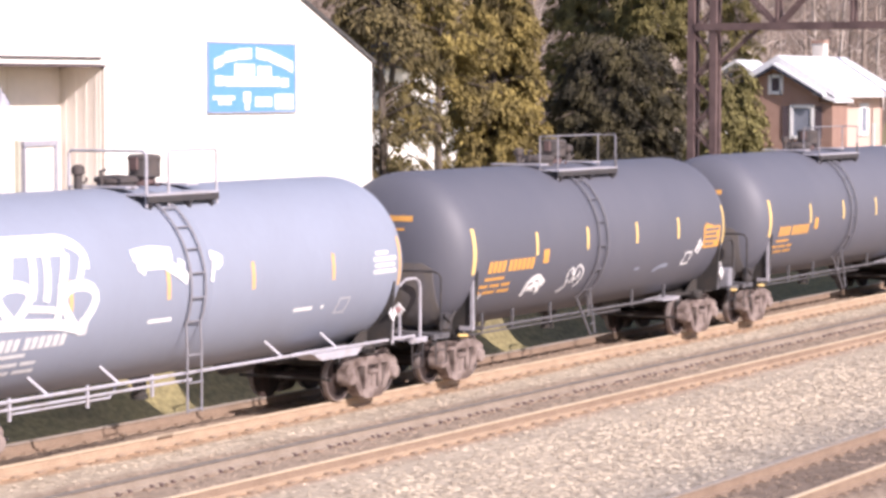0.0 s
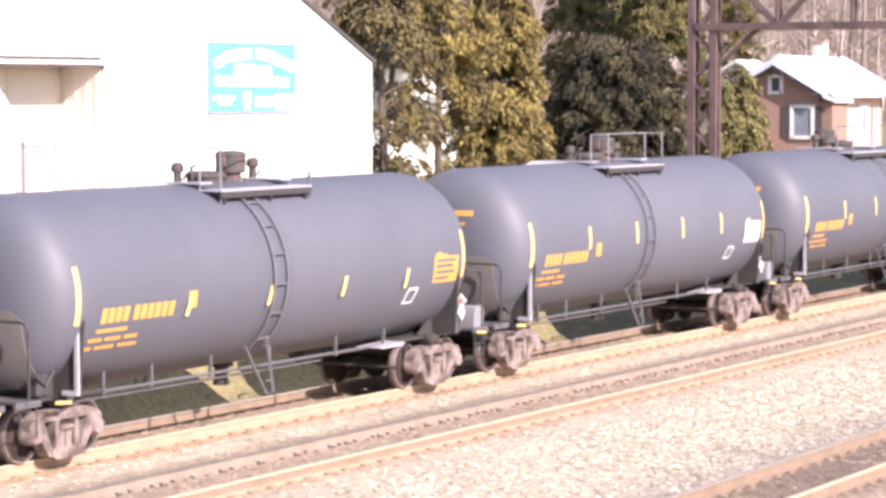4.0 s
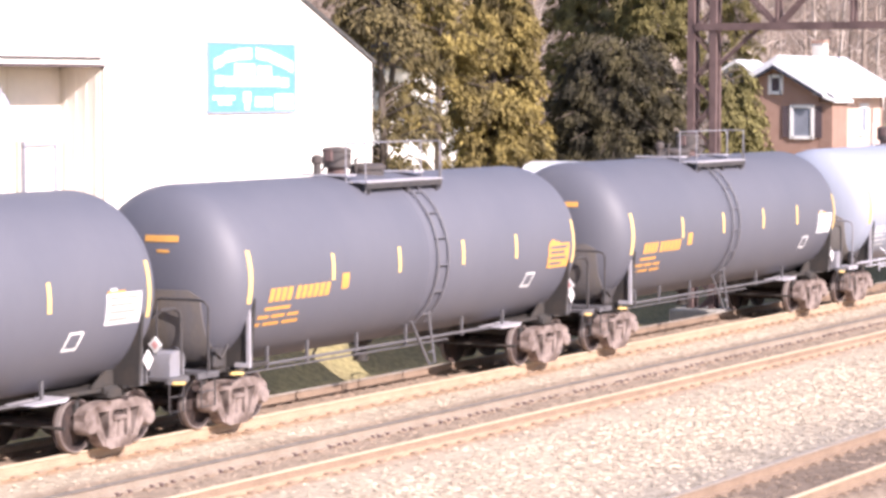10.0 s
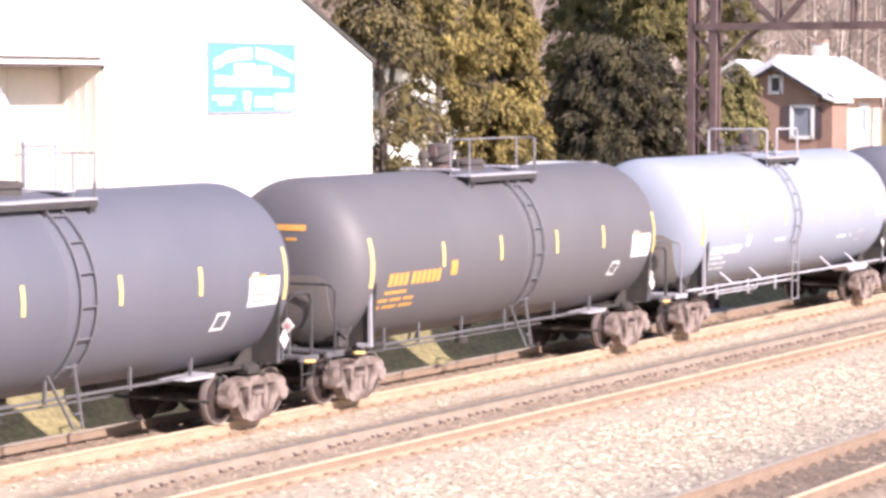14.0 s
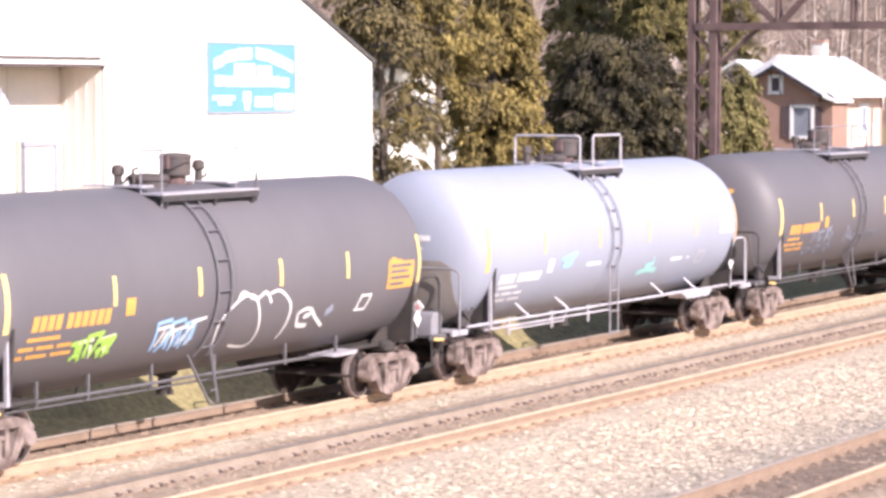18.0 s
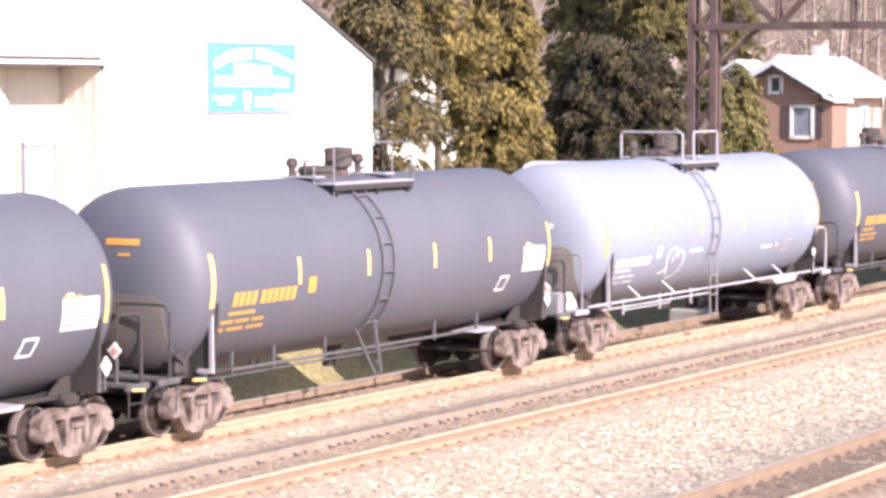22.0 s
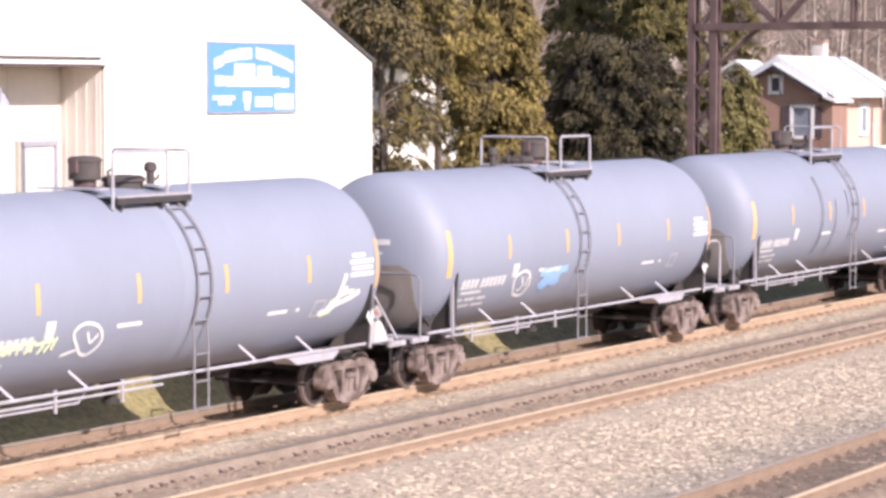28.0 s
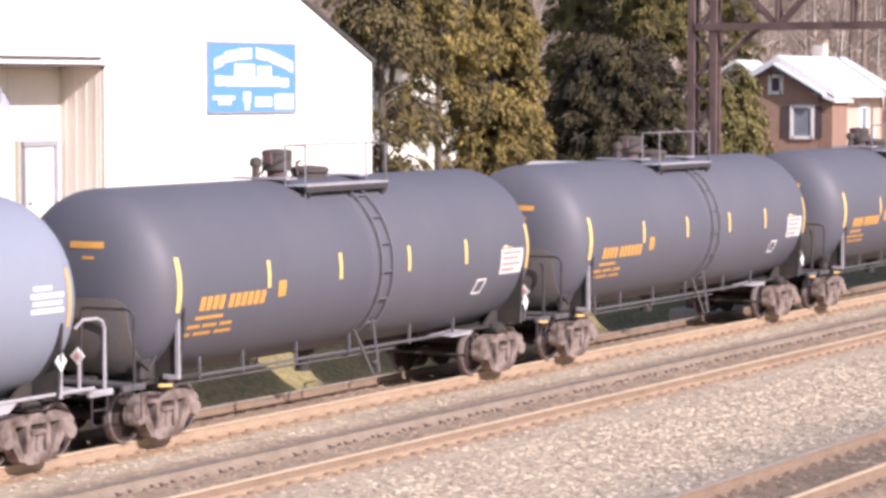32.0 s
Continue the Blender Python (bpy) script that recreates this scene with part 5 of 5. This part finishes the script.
# ---- brick house ----
def build_house():
    x0, x1 = 117.6, 126.4
    y0, y1 = 20.8, 25.2
    z0, eave, ridge = 1.6, 5.62, 6.87
    ym = (y0 + y1) / 2
    h = thing("brick_house", "red brick house with a pale roof and white window frames", "house")
    part("wall_gable", Geo().prism([(y0, z0), (y1, z0), (y1, eave), (ym, ridge - 0.1), (y0, eave)], x0, x0 + 0.3, axis="x").mesh("wall_gable", M_BRICK), h)
    part("wall_gable", Geo().prism([(y0, z0), (y1, z0), (y1, eave), (ym, ridge - 0.1), (y0, eave)], x1 - 0.3, x1, axis="x").mesh("wall_gable", M_BRICK), h)
    # track side is brick too, its glare in the sun painted in
    part("wall_side", Geo().box(((x0 + x1) / 2, y0 + 0.15, (z0 + eave) / 2), (x1 - x0 - 0.61, 0.3, eave - z0)).mesh("wall_side", M_BRICK_LIT), h)
    part("wall_side", Geo().box(((x0 + x1) / 2, y1 - 0.15, (z0 + eave) / 2), (x1 - x0 - 0.61, 0.3, eave - z0)).mesh("wall_side", M_BRICK), h)
    k = (ridge - eave) / (ym - y0)
    for s in (-1, 1):
        ye = y0 - 0.35 if s < 0 else y1 + 0.35
        ze = eave - 0.35 * k
        rf = part("roof", Geo().prism([(ye, ze), (ym, ridge), (ym, ridge + 0.12), (ye, ze + 0.12)], x0 - 0.4, x1 + 0.4, axis="x").mesh("roof", M_ROOFW), h)
        part("bargeboard", Geo().prism([(ye, ze - 0.13), (ym, ridge - 0.13), (ym, ridge + 0.02), (ye, ze + 0.02)], x0 - 0.47, x0 - 0.403, axis="x").mesh("bargeboard", M_BARGE), rf)

    def window(x, y, z, w, hh, face, shut, glass=M_GLASS):
        wn = part("window", Geo().box((0, 0, 0), (0.06, w, hh) if face == "x" else (w, 0.06, hh)).mesh("window_glass", glass), h, (x, y, z))
        g = Geo()
        for s in (-1, 1):
            if face == "x":
                g.box((-0.03, s * w / 2, 0), (0.1, 0.17, hh + 0.17)).box((-0.03, 0, s * hh / 2), (0.1, w, 0.17))
            else:
                g.box((s * w / 2, -0.03, 0), (0.26, 0.1, hh + 0.2)).box((0, -0.03, s * hh / 2), (w, 0.1, 0.24))
        part("window_frame", g.mesh("window_frame", M_STENCIL), wn)
        if shut:
            for s in (-1, 1):
                q = Geo().box((-0.02, s * (w / 2 + 0.27), 0), (0.05, 0.4, hh)) if face == "x" else Geo().box((s * (w / 2 + 0.27), -0.02, 0), (0.4, 0.05, hh))
                part("shutter", q.mesh("shutter", M_SHUT), wn)
    window(x0 - 0.02, 21.62, 4.15, 1.08, 1.5, "x", True)
    window(x0 - 0.02, 23.0, 5.95, 0.6, 0.8, "x", False, M_SHUT)
    window(120.2, y0 - 0.02, 4.2, 0.95, 1.4, "y", False)
    window(123.6, y0 - 0.02, 4.2, 0.95, 1.4, "y", False)
    for s in (-1, 1):
        over = 0.8 if s < 0 else 0.5
        ye = y0 - over if s < 0 else y1 + over
        part("upper_roof", Geo().prism([(ye, eave - over * k + 0.16), (ym, ridge + 0.16), (ym, ridge + 0.5), (ye, eave - over * k + 0.46)], x0 + 0.1, x1 + 0.5, axis="x").mesh("upper_roof", M_ROOFW), h)
    ch = part("chimney", Geo().box((123.6, ym + 0.1, 7.35), (0.6, 0.6, 1.4)).mesh("chimney", M_CREAM), h)
    part("chimney_cap", Geo().box((123.6, ym + 0.1, 8.1), (0.7, 0.7, 0.14)).mesh("chimney_cap", M_BRICK), ch)
    part("lean_to", Geo().box((118.6, y0 - 0.36, 3.35), (2.0, 0.68, 3.5)).mesh("lean_to", M_BRICK), h)
    part("lean_to_roof", Geo().prism([(y0 + 0.2, 5.5), (y0 - 0.95, 5.08), (y0 - 0.95, 5.2), (y0 + 0.2, 5.62)], 117.3, 119.8, axis="x").mesh("lean_to_roof", M_ROOFW), h)
    # porch along the sunny side
    pr = part("porch", Geo().box((122.6, y0 - 1.3, z0 + 0.3), (8.0, 2.2, 0.3)).mesh("porch_floor", M_ROOFW), h)
    part("porch_rail", Geo().box((122.6, y0 - 2.3, 2.95), (8.0, 0.06, 0.1)).box((122.6, y0 - 2.3, 2.3), (8.0, 0.05, 0.9)).mesh("porch_rail", M_SIDING), pr)
    for x in (118.9, 121.4, 124.0, 126.6):
        part("porch_post", Geo().box((x, y0 - 2.3, 2.98), (0.12, 0.12, 2.2)).mesh("porch_post", M_SIDING), pr)


# ---- trees ----
def sprays(rng, centre, out, r, count, size):
    """Flat drooping sprays of needles along one hanging frond that points outwards."""
    u = rng.random(count)
    side = np.array([-out[1], out[0], 0.0])
    p = centre + out * (u * r * 1.7)[:, None] + side * (rng.normal(size=count) * r * 0.42)[:, None]
    p[:, 2] += rng.normal(size=count) * r * 0.42 - u * u * r * 1.1
    ax = out * rng.uniform(0.1, 0.9, count)[:, None] + side * rng.normal(size=count)[:, None] * 0.45
    ax[:, 2] -= rng.uniform(0.5, 1.3, count)
    ax /= np.linalg.norm(ax, axis=1)[:, None]
    sd = np.cross(ax, rng.normal(size=(count, 3)))
    sd /= np.linalg.norm(sd, axis=1)[:, None] + 1e-6
    s = size * rng.uniform(0.6, 1.5, count)[:, None]
    return np.stack([p - sd * s * 0.12, p + ax * s * 0.6 - sd * s * 0.24, p + ax * s * 1.35, p + ax * s * 0.6 + sd * s * 0.24], 1)


def evergreen(x, y, h, r, seed, leaf, label, fronds=900, per=90, size=0.13, low=0.03, taper=0.6, core=0.25):
    """A conifer: trunk, limbs, and fronds that hang from the limbs in loose tiers with gaps between."""
    rng = np.random.default_rng(seed)
    z0 = land(x, y)
    t = thing("evergreen_tree", label, "tree", (x, y, z0 - 0.1), "evergreen trees behind the tracks")
    g = Geo()
    lean = rng.normal(size=2) * 0.03
    g.tube([(lean[0] * k * h, lean[1] * k * h, k * h * 0.96) for k in (0, 0.25, 0.5, 0.75, 1.0)], 0.2, 8, radii=[0.16, 0.13, 0.1, 0.06, 0.02])
    quads = []
    limb = None
    for c in range(fronds):
        if c % 6 == 0:
            u = low + (1 - low) * rng.random() ** 1.1
            reach = r * (1.04 - u) ** taper * (0.72 + 0.4 * rng.random())
            a = rng.uniform(0, 2 * math.pi)
            limb = (a, u * h, reach)
            end = np.array([math.cos(a) * reach, math.sin(a) * reach, u * h])
            g.tube([(lean[0] * u * h, lean[1] * u * h, max(0.3, u * h - 0.2 * reach)), tuple(end * np.array([0.55, 0.55, 1.0]) + np.array([0, 0, 0.05])), tuple(end - np.array([0, 0, 0.12 * reach]))], 0.04, 5, radii=[0.055, 0.035, 0.01])
        a, z, reach = limb
        b = a + rng.normal() * 0.28
        k = rng.uniform(core, 0.95) * reach
        out = np.array([math.cos(b), math.sin(b), 0.0])
        p = out * k + np.array([lean[0] * z, lean[1] * z, z - 0.1 * k + rng.normal() * 0.16])
        quads.append(sprays(rng, p, out, rng.uniform(0.16, 0.36), per, size))
    part("trunk", g.mesh("trunk", M_BARK, 40), t)
    q = np.concatenate(quads).reshape(-1, 3)
    me = bpy.data.meshes.new("crown")
    me.from_pydata(q.tolist(), [], np.arange(len(q)).reshape(-1, 4).tolist())
    me.materials.append(leaf)
    part("crown", me, t)
    return t


def build_woods():
    rng = random.Random(8)
    g = Geo()
    for k in range(330):
        y = rng.uniform(48, 190)
        a = radians(rng.uniform(16, 37))
        x = (y + 25.35) / math.tan(a)
        z = land(x, y)
        h = rng.uniform(9, 20)
        dx, dy = rng.gauss(0, 0.9), rng.gauss(0, 0.9)
        r = rng.choice((0.08, 0.1, 0.13, 0.17, 0.22, 0.32))
        pale = 1 if rng.random() < 0.3 else 0
        bend = rng.gauss(0, 0.35)
        g.tube([(x, y, z - 0.2), (x + dx * 0.3 + bend, y + dy * 0.3, z + h * 0.35), (x + dx * 0.6 - bend * 0.5, y + dy * 0.6, z + h * 0.65), (x + dx, y + dy, z + h)], r, 5, m=pale, radii=[r, r * 0.8, r * 0.55, 0.02], cap=False)
        for b in range(rng.randint(12, 24)):
            u = rng.uniform(0.12, 0.95)
            w = rng.uniform(0, 6.28)
            ln = (1.1 - u) * h * rng.uniform(0.15, 0.42) + 0.6
            lift = rng.uniform(0.15, 0.6)
            p = Vector((x + dx * u, y + dy * u, z + h * u))
            q = p + Vector((math.cos(w) * ln * 0.55, math.sin(w) * ln * 0.55, ln * lift * 0.7))
            e = q + Vector((math.cos(w + 0.5) * ln * 0.45, math.sin(w + 0.5) * ln * 0.45, ln * lift))
            g.tube([p, q, e], 0.03, 3, m=pale, radii=[min(0.06, r * 0.5), 0.035, 0.012], cap=False)
            for _ in range(4):
                tw = q.lerp(e, rng.random())
                g.tube([tw, tw + Vector((rng.uniform(-0.9, 0.9), rng.uniform(-0.9, 0.9), rng.uniform(-0.1, 0.9)))], 0.014, 3, cap=False)
    me = bpy.data.meshes.new("bare_woods")
    me.from_pydata([tuple(p) for p in g.v], [], g.f)
    me.materials.append(M_TWIG)
    me.materials.append(M_PALEBARK)
    me.polygons.foreach_set("material_index", g.m)
    tagged(new("bare_woods", me), "leafless brown woods on the hillside", "woods", kind="stuff")


build_warehouse()
build_sign()
build_gantry()
build_house()


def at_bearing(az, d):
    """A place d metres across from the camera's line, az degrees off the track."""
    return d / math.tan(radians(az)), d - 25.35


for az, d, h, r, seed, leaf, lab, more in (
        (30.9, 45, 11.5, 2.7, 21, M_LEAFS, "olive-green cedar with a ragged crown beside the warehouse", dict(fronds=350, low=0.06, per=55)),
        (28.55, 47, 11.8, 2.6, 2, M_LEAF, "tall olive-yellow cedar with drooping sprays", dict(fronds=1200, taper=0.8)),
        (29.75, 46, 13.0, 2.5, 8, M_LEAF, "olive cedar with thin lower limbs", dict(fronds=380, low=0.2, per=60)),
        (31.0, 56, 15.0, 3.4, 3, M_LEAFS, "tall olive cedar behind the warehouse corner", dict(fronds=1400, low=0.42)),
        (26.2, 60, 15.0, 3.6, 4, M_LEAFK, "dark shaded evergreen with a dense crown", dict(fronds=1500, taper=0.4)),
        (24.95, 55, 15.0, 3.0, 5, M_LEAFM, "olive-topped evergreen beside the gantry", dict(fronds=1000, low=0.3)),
        # dark-coloured mass for the shaded lower part of the evergreens behind it
        (25.75, 52, 6.3, 3.75, 7, M_LEAF_SHADE, "low dense evergreen coloured dark as the shaded foot of the olive trees", dict(fronds=1700, taper=0.22, per=80)),
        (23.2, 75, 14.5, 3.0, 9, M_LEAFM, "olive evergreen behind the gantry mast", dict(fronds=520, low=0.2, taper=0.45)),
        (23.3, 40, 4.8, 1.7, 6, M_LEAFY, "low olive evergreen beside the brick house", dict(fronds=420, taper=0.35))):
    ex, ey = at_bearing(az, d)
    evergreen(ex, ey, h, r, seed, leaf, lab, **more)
build_woods()


def build_white_house():
    h = thing("white_house", "white clapboard house half hidden by evergreens", "house", (97.8, 34.0, 0))
    part("wall", Geo().box((0, 0, 4.3), (7.2, 6.0, 4.8)).mesh("wall", M_SIDING), h)
    part("roof", Geo().prism([(-3.4, 6.6), (0, 8.4), (3.4, 6.6), (3.4, 6.75), (0, 8.55), (-3.4, 6.75)], -3.9, 3.9, axis="x").mesh("roof", M_ROOFD), h)
    for x in (-2.4, 0.2, 2.6):
        w = part("window", Geo().box((x, -3.02, 4.6), (0.9, 0.06, 1.4)).mesh("window", M_GLASS), h)
        part("window_frame", Geo().box((x, -3.06, 5.33), (1.06, 0.06, 0.08)).box((x, -3.06, 3.87), (1.06, 0.06, 0.08)).mesh("window_frame", M_STENCIL), w)


def build_parked_car():
    x, y = 77.6, 14.0
    z = land(x, y) - 0.02
    v = thing("parked_car", "white sedan parked on the grass behind the tracks", "car", (x, y, z), rz=4)
    body = Geo().prism([(-2.3, 0.35), (2.3, 0.35), (2.35, 0.95), (1.55, 1.1), (0.75, 1.42), (0.3, 1.5), (-0.9, 1.52), (-1.5, 1.4), (-2.1, 1.05), (-2.3, 0.95)], -0.92, 0.92)
    part("body", body.mesh("body", M_CARW), v)
    part("windscreen", Geo().prism([(1.5, 1.12), (0.78, 1.4), (0.8, 1.43), (1.54, 1.14)], -0.8, 0.8).mesh("windscreen", M_GLASS), v)
    for s in (-1.45, 1.45):
        for t in (-0.86, 0.86):
            part("wheel", once("sedan_wheel", lambda: Geo().lathe([(0.1, -0.1), (0.3, -0.11), (0.34, -0.06), (0.34, 0.06), (0.3, 0.11), (0.1, 0.1)], 18, "y").mesh("wheel", M_TYRE, 35)), v, (s, t, 0.34))


def build_shed():
    s = thing("white_shed", "small white shed with a pale roof behind the trees", "shed", (146.0, 36.6, land(146, 36.6)))
    part("wall", Geo().box((0, 0, 2.2), (3.2, 3.0, 4.4)).mesh("wall", M_SIDING), s)
    part("roof", Geo().prism([(-1.8, 4.3), (0, 5.4), (1.8, 4.3), (1.8, 4.45), (0, 5.55), (-1.8, 4.45)], -1.8, 1.8, axis="x").mesh("roof", M_ROOFW), s)


def build_pole():
    u = thing("utility_pole", "weathered pale wooden utility pole", "pole", (123.2, 19.7 - 4.0, land(123, 16)))
    part("shaft", Geo().tube([(0, 0, -0.5), (0, 0, 12)], 0.16, 10, radii=[0.19, 0.13]).mesh("shaft", M_POLE, 40), u)
    part("crossarm", Geo().box((0, 0, 11), (0.12, 2.4, 0.14)).mesh("crossarm", M_POLE), u)


build_white_house()
build_shed()
build_pole()
build_parked_car()


# ---- movement ----
def motions():
    times = [0.5 * k for k in range(65)]
    for i, c in enumerate(TRAIN):
        walk(c, [(t, pose(car_x(i, t), 0.7525, 0)) for t in times])
    steps = [k / 30 for k in range(961)]
    for s in (-1, 1):
        first = WHEELS[s][0]
        walk(first, [(t, pose(s * AXLE, 0, WHEEL_R) @ Matrix.Rotation((car_x(0, t) - car_x(0, 0)) / WHEEL_R, 4, "Y")) for t in steps])
        act, slot = first.animation_data.action, first.animation_data.action_slot
        for w in WHEELS[s][1:]:
            w.rotation_mode = "QUATERNION"
            w.animation_data_create()
            w.animation_data.action = act
            w.animation_data.action_slot = slot


motions()
